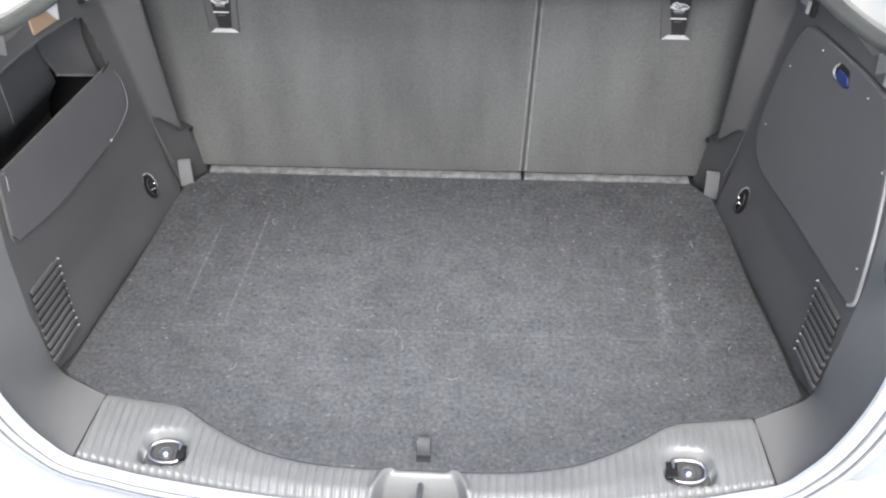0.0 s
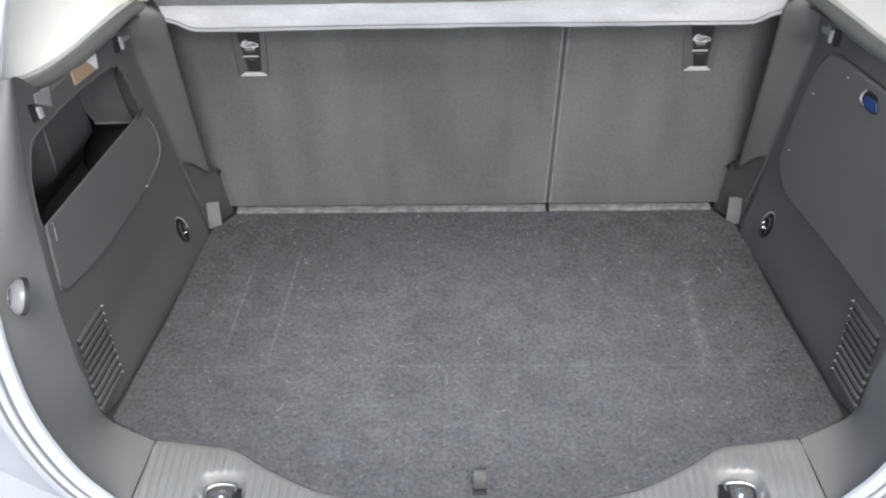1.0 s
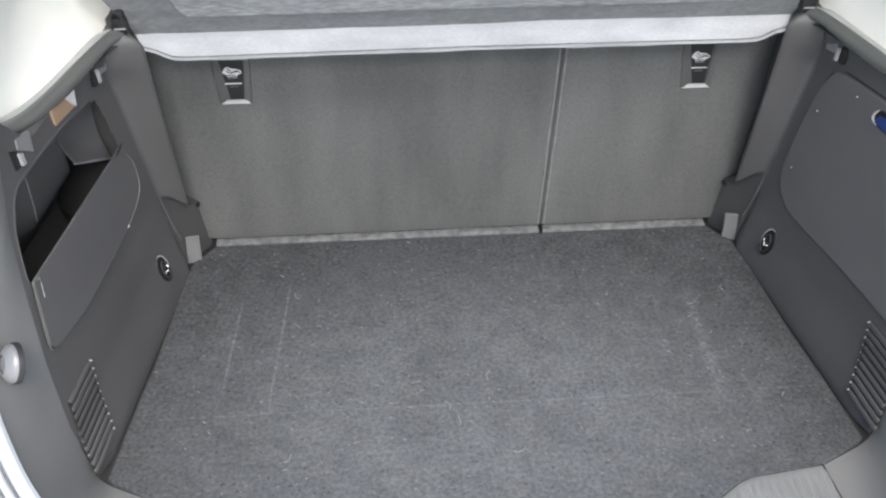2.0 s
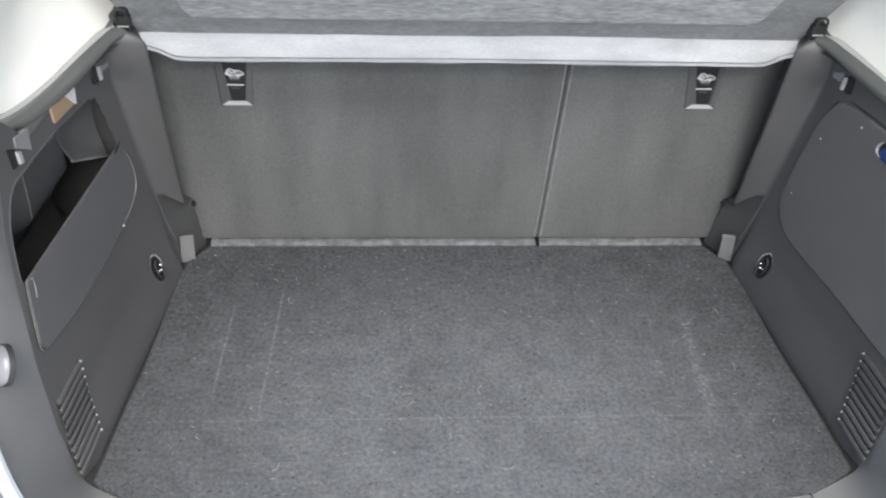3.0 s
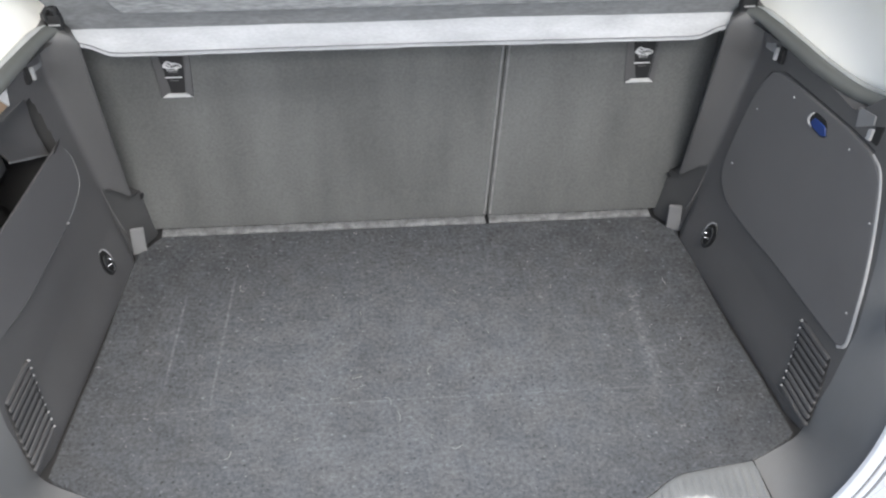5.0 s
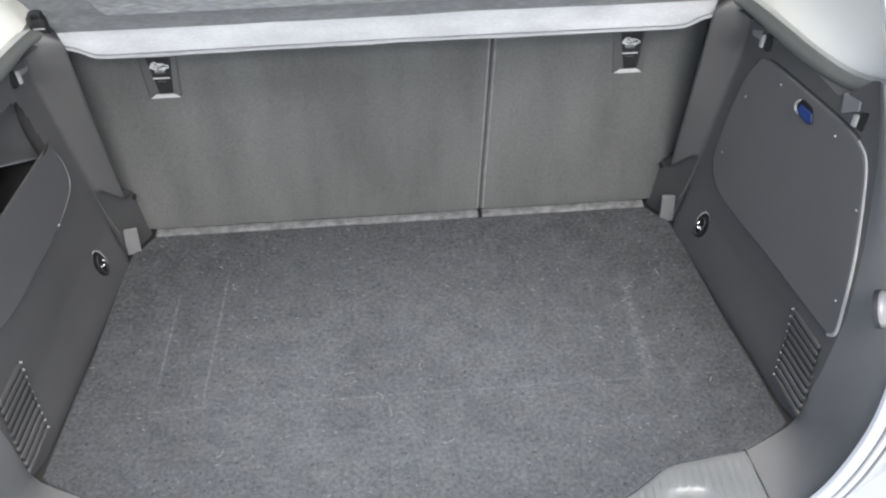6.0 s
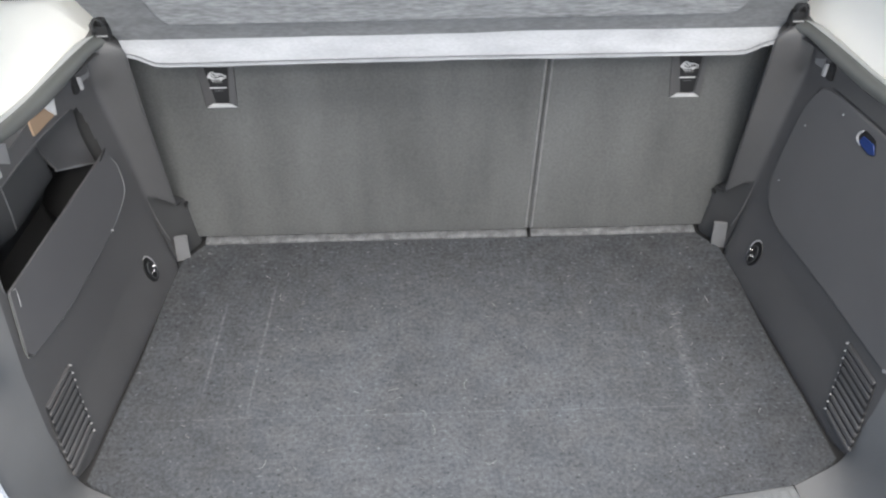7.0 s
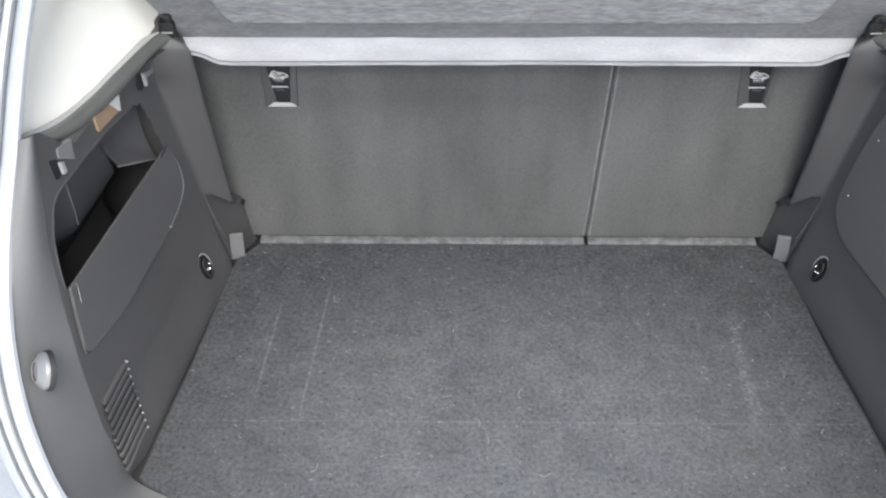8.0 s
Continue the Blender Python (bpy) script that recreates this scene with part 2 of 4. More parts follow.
def tube(points, radius, sides=10, closed=False, into=None, flat=1.0, up=(0, 0, 1)):
    """A round bar along points; radius may be a number or one per point; flat squeezes it along up."""
    bm = into or bmesh.new()
    pts = [Vector(p) for p in points]
    rings = []
    for i, p in enumerate(pts):
        a = pts[i - 1] if (i or closed) else pts[i]
        c = pts[(i + 1) % len(pts)] if (i < len(pts) - 1 or closed) else pts[i]
        d = (c - a).normalized()
        side = d.cross(Vector(up))
        side = side.normalized() if side.length > 1e-5 else Vector((1, 0, 0))
        top = side.cross(d).normalized()
        r = radius[i] if isinstance(radius, (list, tuple)) else radius
        rings.append([p + r * (math.cos(2 * math.pi * k / sides) * side + flat * math.sin(2 * math.pi * k / sides) * top) for k in range(sides)])
    if closed:
        rings.append(rings[0])
    sheet(rings, closed=True, into=bm)
    if closed:
        bmesh.ops.remove_doubles(bm, verts=bm.verts, dist=1e-6)
    else:
        bm.verts.ensure_lookup_table()
        n = len(pts) * sides
        first = len(bm.verts) - n
        bm.faces.new([bm.verts[first + k] for k in range(sides)])
        bm.faces.new([bm.verts[first + n - sides + k] for k in range(sides)])
    return bm


def rounded(points, radius, steps=5):
    """A closed 2D outline with its corners rounded."""
    out = []
    p = [Vector(q) for q in points]
    for i, q in enumerate(p):
        r = radius[i] if isinstance(radius, (list, tuple)) else radius
        a, c = p[i - 1] - q, p[(i + 1) % len(p)] - q
        k = min(r, 0.45 * a.length, 0.45 * c.length)
        s, e = q + a.normalized() * k, q + c.normalized() * k
        for j in range(steps + 1):
            f = j / steps
            out.append((1 - f) ** 2 * s + 2 * f * (1 - f) * q + f * f * e)
    return out


def plate(outline, place, low, high, edge=0.002, into=None):
    """An extruded outline with a rounded upper edge; place(u, v, h) gives the point in the world."""
    bm = into or bmesh.new()
    c = sum(outline, Vector((0, 0))) / len(outline)

    def inset(d):
        res = []
        for i, q in enumerate(outline):
            t = (outline[(i + 1) % len(outline)] - outline[i - 1]).normalized()
            nrm = Vector((-t.y, t.x))
            if nrm.dot(c - q) < 0:
                nrm = -nrm
            res.append(q + nrm * d)
        return res

    rings = [(inset(0), low), (inset(0), high - edge), (inset(edge * 0.3), high - edge * 0.3), (inset(edge), high), (inset(edge * 1.2), high)]
    rows = [[Vector(place(q.x, q.y, h)) for q in o] for o, h in rings]
    first = len(bm.verts)
    sheet(rows, closed=True, into=bm)
    bm.verts.ensure_lookup_table()
    n = len(outline)
    bm.faces.new([bm.verts[first + 4 * n + k] for k in range(n)])
    bm.faces.new([bm.verts[first + k] for k in range(n)])
    return bm


def block(x0, x1, y0, y1, z0, z1, bevel=0.002, into=None):
    bm = bmesh.new()
    bmesh.ops.create_cube(bm, size=1.0)
    for v in bm.verts:
        v.co = Vector((x0 + (v.co.x + 0.5) * (x1 - x0), y0 + (v.co.y + 0.5) * (y1 - y0), z0 + (v.co.z + 0.5) * (z1 - z0)))
    if bevel:
        bmesh.ops.bevel(bm, geom=bm.edges[:], offset=bevel, segments=2, affect="EDGES", profile=0.5)
    if into is not None:
        me = bpy.data.meshes.new("tmp")
        bm.to_mesh(me)
        bm.free()
        into.from_mesh(me)
        bpy.data.meshes.remove(me)
        return into
    return bm


def step(a, b, v):
    f = min(1.0, max(0.0, (v - a) / (b - a)))
    return f * f * (3 - 2 * f)


def table(pairs, v):
    """Linear lookup in a short table of (key, value)."""
    if v <= pairs[0][0]:
        return pairs[0][1]
    for (a, p), (b, q) in zip(pairs, pairs[1:]):
        if v <= b:
            return p + (q - p) * (v - a) / (b - a)
    return pairs[-1][1]


# ---------- plan of the boot ----------
def wall_x(y, z):
    """Half width of the side lining."""
    return 0.478 - 0.1685 * y + 0.1454 * z


WALL_N = Vector((-1, -0.1685, 0.1454)).normalized()      # inward normal of the right lining


def wall_toe(z):
    """The lining stands in by a little towards the carpet."""
    return 0.010 * (1 - step(0.0, 0.10, z))


def on_wall(s):
    """A map (y, z, height above the lining) -> world, for the side s."""
    def place(y, z, h):
        p = Vector((wall_x(y, z) - wall_toe(z), y, z)) + WALL_N * h
        return Vector((s * p.x, p.y, p.z))
    return place


# rim of the opening, half: |x|, z; it lies on the curved sheet y = rim_y(z)
RIM = [(0.0, -0.016), (0.2, -0.014), (0.36, -0.011), (0.43, -0.007), (0.484, 0.002), (0.512, 0.028), (0.538, 0.060), (0.564, 0.102), (0.586, 0.150), (0.602, 0.200),
       (0.614, 0.25), (0.622, 0.30), (0.627, 0.35), (0.628, 0.40), (0.626, 0.44), (0.622, 0.48), (0.618, 0.53), (0.611, 0.58), (0.598, 0.64), (0.570, 0.74), (0.535, 0.84)]


def rim_y(z):
    return table([(-0.1, -0.668), (0.0, -0.66), (0.05, -0.65), (0.1, -0.634), (0.15, -0.616), (0.2, -0.593), (0.25, -0.566), (0.3, -0.533), (0.35, -0.492), (0.4, -0.443), (0.45, -0.390), (0.5, -0.336), (0.6, -0.237), (0.9, 0.03)], z)


def rim_point(x, z):
    return Vector((x, rim_y(z) - 0.048 * max(0.0, 1 - (abs(x) / 0.47) ** 2), z))


RIM_CURVE = smooth_curve([rim_point(x, z) for x, z in RIM], 110)

# edge of the carpet, right half, from the middle of the front to the middle of the back
EDGE = [(0.0, -0.652), (0.06, -0.652), (0.14, -0.648), (0.21, -0.634), (0.256, -0.615), (0.304, -0.588), (0.350, -0.559), (0.400, -0.550), (0.466, -0.541), (0.512, -0.518),
        (0.535, -0.506), (0.5445, -0.496), (0.537, -0.446), (0.525, -0.368), (0.510, -0.283), (0.498, -0.185), (0.488, -0.10), (0.479, -0.050), (0.443, -0.007), (0.0, -0.007)]


# ---------- large structure ----------
def build_ground():
    bm = bmesh.new()
    bmesh.ops.create_grid(bm, x_segments=8, y_segments=8, size=120)
    bmesh.ops.translate(bm, verts=bm.verts, vec=(0, 0, -0.74))
    tagged(part("ground", bm, GROUND, smooth=False), "pale grey concrete ground behind the parked car", "ground", kind="structure")


def build_floor():
    """Carpeted boot floor board with a wavy front edge."""
    half = [Vector(p) for p in EDGE]
    front = smooth_curve([(p.x, p.y, 0) for p in half[:11]], 60)
    right = [Vector((p.x, p.y)) for p in front] + half[11:-1]
    outline = right + [Vector((-p.x, p.y)) for p in reversed(right[1:])]
    bm = plate(outline, lambda u, v, h: (u, v, h), -0.02, 0.0, edge=0.004)
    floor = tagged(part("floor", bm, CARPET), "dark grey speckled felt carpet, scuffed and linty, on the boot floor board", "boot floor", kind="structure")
    # pull strap standing up as a loop from the carpet
    strap = empty("pull_strap", "short grey webbing pull strap looped up from the boot carpet", "pull strap")
    strap.location = (0.006, -0.621, 0.0)
    arch = [(0, 0.012, -0.006), (0, 0.013, 0.014), (0, 0.010, 0.025), (0, 0.002, 0.030), (0, -0.006, 0.025), (0, -0.009, 0.014), (0, -0.008, -0.006)]
    rows = [[p + Vector((dx, 0, 0)) for dx in (-0.0085, -0.003, 0.003, 0.0085)] for p in smooth_curve(arch, 25)]
    part("strap", thicken(sheet(rows), 0.0016), WEBBING, strap)
    part("stitch_patch", block(-0.010, 0.010, -0.017, -0.008, -0.004, 0.003, 0.001), RUBBER, strap, "black stitched base")
    return floor


def build_side(s):
    """Side lining with its pillar face, the flare to the opening, and the ledge; s is +1 or -1."""
    right = s > 0
    root = empty("side_lining", "dark grey grained plastic boot side lining with " + ("a closed access panel" if right else "an open storage pocket"), "boot lining", group="boot side linings")
    place = on_wall(s)
    front_y = [(0.0, -0.490), (0.1, -0.486), (0.2, -0.474), (0.3, -0.440), (0.40, -0.392), (0.455, -0.356), (0.488, -0.330)] if right else [(0.0, -0.490), (0.1, -0.484), (0.2, -0.461), (0.3, -0.428), (0.37, -0.400), (0.41, -0.376), (0.455, -0.350), (0.488, -0.330)]
    zs = sorted([i * 0.0065 for i in range(75) if not 13 < i < 26] + [0.091 + 0.0024 * i for i in range(32)] + [0.488])

    def inside(c):
        y, z = c.y, c.z
        return (not right) and -0.411 < y < -0.102 and pocket_low(y) - 0.012 < z < pocket_high(y) and abs(c.x) > wall_x(y, z) - 0.006

    ledge_x = [(-0.36, 0.640), (-0.312, 0.632), (-0.284, 0.618), (-0.243, 0.600), (-0.184, 0.578), (-0.124, 0.555), (-0.066, 0.532), (-0.036, 0.515), (0.0, 0.500)]
    rows = []
    for z in zs:
        yd = table(front_y, z)
        lean = min(1.0, z / 0.15)
        foot_b, foot_c = Vector((0.449 + 0.15 * z, 0.006 + 0.006 * lean)), -0.046 - 0.006 * lean
        hump = max(0.0, min(1.0, (z - 0.418) / 0.030))
        past = max(0.0, z - 0.448)
        band_b = Vector((0.4675 + 0.031 * min(z, 0.418) + 0.044 * hump ** 2.5, -0.012 - 0.034 * step(-0.05, 0.46, z) + 0.010 * hump ** 2 + 1.6 * past))
        band_c = -0.050 - 0.010 * step(0.36, 0.41, z) + 0.6 * past
        k = step(0.092, 0.102, z)
        c = foot_b.lerp(band_b, k)
        bx, by = c.x, c.y
        zt = min(z, 0.448)
        wd = [Vector((bx + 0.050, 0.090, zt)), Vector((bx + 0.036, 0.060, zt)), Vector((bx + 0.008, by + 0.010, zt)), Vector((bx + 0.0015, by + 0.002, zt)), Vector((bx + 0.004, by - 0.001, zt))]
        for f in [0.08 * i for i in range(1, 13)] + [1.0]:
            zf = 0.094 + 0.060 * f ** 0.85
            k = step(zf - 0.004, zf + 0.004, z)
            cy = foot_c * (1 - k) + band_c * k
            b0 = foot_b.lerp(band_b, k)
            end = Vector((wall_x(cy, min(z, 0.440)), cy))
            p = b0.lerp(end, f)
            p -= Vector((-0.5, -0.8)) * 0.004 * math.sin(math.pi * f) * (1 - k) * step(0.04, 0.10, z)
            if f < 1.0:
                wd.append(Vector((p.x, p.y, zt * (1 - f) + min(z, 0.440) * f)))
        n = 96
        for i in range(n + 1):
            y = cy + (yd - cy) * i / n
            over = max(0.0, wall_x(y, z) - table(ledge_x, y)) * step(0.36, 0.43, z)
            top = min(z, 0.430 + 0.058 * step(0.275, 0.332, -y))
            toe = wall_toe(z) * step(0.0, 0.03, cy - y) * step(0.0, 0.05, y + 0.50)
            wd.append(Vector((wall_x(y, top) + 0.003 * max(0.0, 1 - i / 2) - over - toe, y, top)))
        for _ in range(5):
            for i in range(13, 24):
                k = 0.5 * step(12, 15, i) * (1 - step(21, 24, i)) * step(0.07, 0.16, z)
                wd[i] = wd[i].lerp((wd[i - 1] + wd[i + 1]) / 2, k)
        rows.append([Vector((s * p.x, p.y, p.z)) for p in wd])
    rows.insert(0, [Vector((p.x, p.y, -0.006)) for p in rows[0]])
    bm = sheet(rows, skip=inside)
    # flare from the front of the lining to the rim of the opening
    inner = [Vector((wall_x(table(front_y, z), z), table(front_y, z), z)) for z in reversed(zs)]
    upper = len(inner)
    inner += smooth_curve([inner[-1], (0.549, -0.500, -0.001), (0.536, -0.508, -0.001), (0.512, -0.520, -0.001), (0.466, -0.5425, 0)], 26)[1:]
    edge_z = [p for p in RIM_CURVE if p.z > 0.13]
    low = [p for p in RIM_CURVE if p.x > 0.4785 and p.z <= 0.13][::-1]
    low.append(rim_point(0.4785, 0.0))
    flare = []
    for i, p in enumerate(inner):
        if i < upper:
            zz = 0.135 + p.z / 0.488 * (0.490 - 0.135)
            a = max((q for q in edge_z if q.z <= zz + 1e-6), key=lambda q: q.z, default=edge_z[0])
            b = min((q for q in edge_z if q.z >= zz - 1e-6), key=lambda q: q.z)
            q = a.lerp(b, 0 if b.z - a.z < 1e-6 else (zz - a.z) / (b.z - a.z))
        else:
            u = (i - upper + 1) / (len(inner) - upper) * (len(low) - 1)
            q = low[int(u)].lerp(low[min(int(u) + 1, len(low) - 1)], u - int(u))
        corner = 1 - step(0.02, 0.22, p.z)
        row = []
        for j in range(17):
            g = j / 16
            m = p.lerp(q, g)
            m += Vector((-0.75, -0.35, 0.35)) * ((0.012 + 0.030 * step(0.26, 0.36, p.z)) * (g - g ** 3)) * (1 - corner)
            row.append(Vector((s * m.x, m.y, m.z - (0.003 if i >= upper and j < 16 else 0.0))))
        flare.append(row)
    fb = sheet(flare)
    inner_v = [v for v in fb.verts if not v.is_boundary]
    for _ in range(14):
        bmesh.ops.smooth_vert(fb, verts=inner_v, factor=0.5, use_axis_x=True, use_axis_y=True, use_axis_z=True)
    part("flare", fb, FLARE, root, "smooth mid grey surround of the opening", angle=70)
    bmesh.ops.remove_doubles(bm, verts=bm.verts, dist=0.0002)
    lining = part("lining", bm, PLASTIC, root, angle=24)
    lining.data.materials.append(FOOT_POCKET)
    for poly in lining.data.polygons:
        c = poly.center
        bx = 0.449 + 0.15 * c.z
        f = min(1.0, max(0.0, (abs(c.x) - bx) / (wall_x(-0.05, c.z) - bx)))
        if c.y > -0.051 and c.z < 0.094 + 0.060 * f ** 0.85:
            poly.material_index = 1

    # rolled ledge along the top
    line = smooth_curve([(0.502, -0.022, 0.424), (0.510, -0.028, 0.436), (0.519, -0.038, 0.441), (0.530, -0.055, 0.442), (0.543, -0.085, 0.440), (0.560, -0.132, 0.437), (0.578, -0.184, 0.435), (0.600, -0.243, 0.438), (0.616, -0.280, 0.446), (0.624, -0.306, 0.458), (0.627, -0.328, 0.472)], 56)
    rings = []
    for i, p in enumerate(line):
        f = i / 55
        d = (line[min(i + 1, 55)] - line[max(i - 1, 0)]).normalized()
        side = d.cross(Vector((0, 0, 1))).normalized()
        top = side.cross(d).normalized()
        w = 0.0065 + 0.0050 * step(0, 0.25, f) + 0.0035 * step(0.25, 0.55, f) - 0.005 * step(0.88, 1.0, f) + 0.001 * step(0.6, 0.85, f)
        h = 0.75 - 0.25 * step(0.55, 0.95, f)
        rings.append([])
        for k in range(18):
            a = 2 * math.pi * k / 18
            cu, su = math.cos(a), math.sin(a)
            rings[-1].append(p + w * (math.copysign(abs(cu) ** 0.75, cu) * side + h * math.copysign(abs(su) ** 0.8, su) * top))
    bm = sheet([[Vector((s * q.x, q.y, q.z)) for q in r] for r in rings], closed=True)
    bm.verts.ensure_lookup_table()
    bm.faces.new([bm.verts[k] for k in range(18)])
    bm.faces.new([bm.verts[55 * 18 + k] for k in range(18)])
    ledge = part("ledge", bm, SOFT, root, "rolled satin grey top ledge")
    skirt = []
    for p in line[10:]:
        zt = 0.430 + 0.058 * step(0.275, 0.332, -p.y)
        e = Vector((min(wall_x(p.y, zt), table(ledge_x, p.y)), p.y, zt - 0.001))
        skirt.append([Vector((s * q.x, q.y, q.z)) for q in (e + Vector((0, 0, -0.004)), e + Vector((-0.0008, 0, 0.0005)), e.lerp(p, 0.4) + Vector((0, 0, 0.001)), e.lerp(p, 0.75) + Vector((0, 0, 0.001)), p)])
    part("ledge_skirt", sheet(skirt), PLASTIC, root)
    # added pale strip, the highlight of the ledge's outer edge put into its colour
    strip = [Vector((s * (p.x + 0.006), p.y, p.z + 0.008 - 0.004 * step(0.8, 1.0, i / 55))) for i, p in enumerate(line)][11:]
    part("ledge_highlight", tube(strip, [0.002 + 0.004 * step(0, 8, k) * (1 - 0.5 * step(40, 49, k)) for k in range(len(strip))], 12, flat=0.8), LEDGE_SHEEN, ledge, "pale satin strip for the highlight along the ledge")
    # shelf clips: a black slot with a pale pin, and a bracket above
    for slot, pin, bracket in ((((-0.106, 0.396), (-0.094, 0.396), (-0.090, 0.420), (-0.102, 0.421)), ((-0.094, 0.396), (-0.088, 0.395), (-0.085, 0.414), (-0.091, 0.416)), ((-0.082, 0.402), (-0.060, 0.398), (-0.054, 0.414), (-0.080, 0.420))),
                               (((-0.332, 0.418), (-0.319, 0.416), (-0.313, 0.437), (-0.328, 0.446)), ((-0.319, 0.417), (-0.311, 0.415), (-0.308, 0.430), (-0.316, 0.434)), ((-0.311, 0.436), (-0.284, 0.414), (-0.273, 0.440), (-0.306, 0.448)))):
        lift = 0.009 if slot[0][0] > -0.2 else 0.0
        slot, pin, bracket = [[(y - (0.012 if right else 0.003), z) for y, z in q] for q in (slot, pin, bracket)]
        clip = part("shelf_clip", plate(rounded([Vector(q) for q in slot], 0.003), place, lift - 0.004, lift + 0.0012, 0.0006), BLACK, root, "black slot with a pale pin")
        part("pin", plate(rounded([Vector(q) for q in pin], 0.002), place, lift, lift + 0.005, 0.001), PALE, clip, "pale grey pin")
        part("clip_bracket", plate(rounded([Vector(q) for q in bracket], 0.002), place, lift - 0.004, lift + 0.002, 0.001), TAB, root, "mid grey moulded bracket")

    # chrome lashing ring low in the lining
    ring = part("ring_cup", plate(rounded([Vector((-0.131 + 0.0155 * math.cos(a), 0.062 + 0.025 * math.sin(a))) for a in [k * math.pi / 10 for k in range(20)]], 0.002, 2), place, -0.003, 0.002, 0.001), BLACK, root, "round dark cup with a lashing ring")
    loop = [place(-0.132 + 0.009 * math.cos(a), 0.061 + 0.017 * math.sin(a), 0.005) for a in [k * math.pi / 12 for k in range(24)]]
    part("lashing_ring", tube(loop, 0.0017, 8, closed=True), RUBBER, ring, "dark ring")
    # pale crescent and chrome beads added for the cup's highlight and sparkles
    part("cup_highlight", tube([place(-0.131 + 0.0158 * math.cos(a), 0.063 + 0.024 * math.sin(a), 0.001) for a in [math.pi * (-0.25 + 0.8 * k / 16) for k in range(17)]], [0.0006 + 0.0014 * math.sin(math.pi * k / 16) for k in range(17)], 8), PALE, ring, "pale crescent for the highlight on the cup's rim")
    for y, z in ((-0.137, 0.060), (-0.130, 0.057), (-0.124, 0.063)):
        part("ring_sparkle", tube([place(y, z, 0.001), place(y, z, 0.005), place(y, z, 0.007)], [0.0021, 0.0020, 0.0008], 10), CHROME, ring, "small chrome bead for a sparkle in the cup")

    # air vent: a row of slats over a dark backing
    a, b = Vector((-0.3905, 0.1265)), Vector((-0.4295, 0.0238))
    ends = [(-0.4630, 0.1262), (-0.5010, 0.0212)]
    vent = part("air_vent", plate(rounded([a + Vector((0.002, 0.004)), Vector(ends[0]) + Vector((-0.002, 0.002)), Vector(ends[1]) + Vector((0.002, 0.0)), b + Vector((0.002, -0.004))], 0.002), place, -0.002, 0.0012, 0.0005), DARK, root, "slatted air vent")
    for i in range(10):
        f = i / 9
        p = a.lerp(b, f)
        q = Vector(ends[0]).lerp(Vector(ends[1]), f)
        d = (q - p).normalized()
        nrm = Vector((-d.y, d.x)) * 0.0037
        o = rounded([p + nrm, q + nrm, q - nrm, p - nrm], 0.003, 3)
        part("slat", plate(o, place, 0.0, 0.0046, 0.0018), PLASTIC, vent)
        # pale bead put in for the glint at the slat's end
        pip = tube([place(p.x + 0.003, p.y, 0.0), place(p.x + 0.003, p.y, 0.003), place(p.x + 0.003, p.y, 0.005)], [0.0018, 0.0016, 0.0006], 8)
        part("slat_glint", pip, PALE, vent, "pale bead for the glint on a slat's end")

    # round screw cap on the flare
    c, nrm = Vector((s * 0.592, -0.531, 0.281)), Vector((s * 0.72, -0.44, 0.40)).normalized()
    e1 = nrm.cross(Vector((0, 0, 1))).normalized()
    e2 = nrm.cross(e1)
    def turned(prof):
        return sheet([[c + nrm * 0.68 * h + 0.90 * r * (math.cos(2 * math.pi * k / 28) * e1 + math.sin(2 * math.pi * k / 28) * e2) for k in range(28)] for r, h in prof], closed=True)

    cap = part("buffer_cap", turned([(0.0265, -0.014), (0.0262, 0.000), (0.0250, 0.003), (0.0205, 0.008), (0.0150, 0.0135), (0.0140, 0.0140), (0.0128, 0.0138), (0.0122, 0.0105)]), SATIN, root, "round satin silver buffer cap")
    part("cap_base", turned([(0.0280, -0.014), (0.0280, -0.007), (0.0274, -0.0045), (0.0260, -0.004)]), RUBBER, cap, "black rubber base ring")
    part("cap_disc", turned([(0.0124, 0.009), (0.0122, 0.0108), (0.0060, 0.0112), (0.0002, 0.0112)]), TAB, cap, "recessed round centre")
    part("cap_groove", tube([c + nrm * 0.0077 + 0.0110 * (math.cos(2 * math.pi * k / 24) * e1 + math.sin(2 * math.pi * k / 24) * e2) for k in range(24)], 0.0009, 6, closed=True), DARK, cap, "dark groove round the centre")

    # pale moulded tab at the foot, where the carpet is chamfered
    t = [Vector((0.4632, -0.0415, -0.006)), Vector((0.4872, -0.0455, -0.006)), Vector((0.4830, -0.0440, 0.050)), Vector((0.4608, -0.0400, 0.050))]
    bm = bmesh.new()
    lo = [bm.verts.new((s * (p.x + 0.001), p.y + 0.007, p.z)) for p in t]
    hi = [bm.verts.new((s * p.x, p.y, p.z)) for p in t]
    bm.faces.new(hi)
    bm.faces.new(lo)
    for k in range(4):
        bm.faces.new((lo[k], lo[(k + 1) % 4], hi[(k + 1) % 4], hi[k]))
    bmesh.ops.bevel(bm, geom=bm.edges[:], offset=0.001, segments=2, affect="EDGES")
    part("foot_tab", bm, TAB, root, "pale grey plastic tab")
    # ridge in paler plastic, carrying the highlight of the foot's edge
    ridge_line = [Vector((s * (wall_x(y, z) - wall_toe(z) - 0.0006), y, z)) for y, z in ((-0.0515, 0.150), (-0.0505, 0.125), (-0.0498, 0.100), (-0.0488, 0.075), (-0.0478, 0.050))]
    part("foot_ridge", tube(ridge_line, [0.0004, 0.0010, 0.0012, 0.0011, 0.0006], 8), PANEL, root, "soft raised ridge over the foot, its highlight put in as paler plastic")
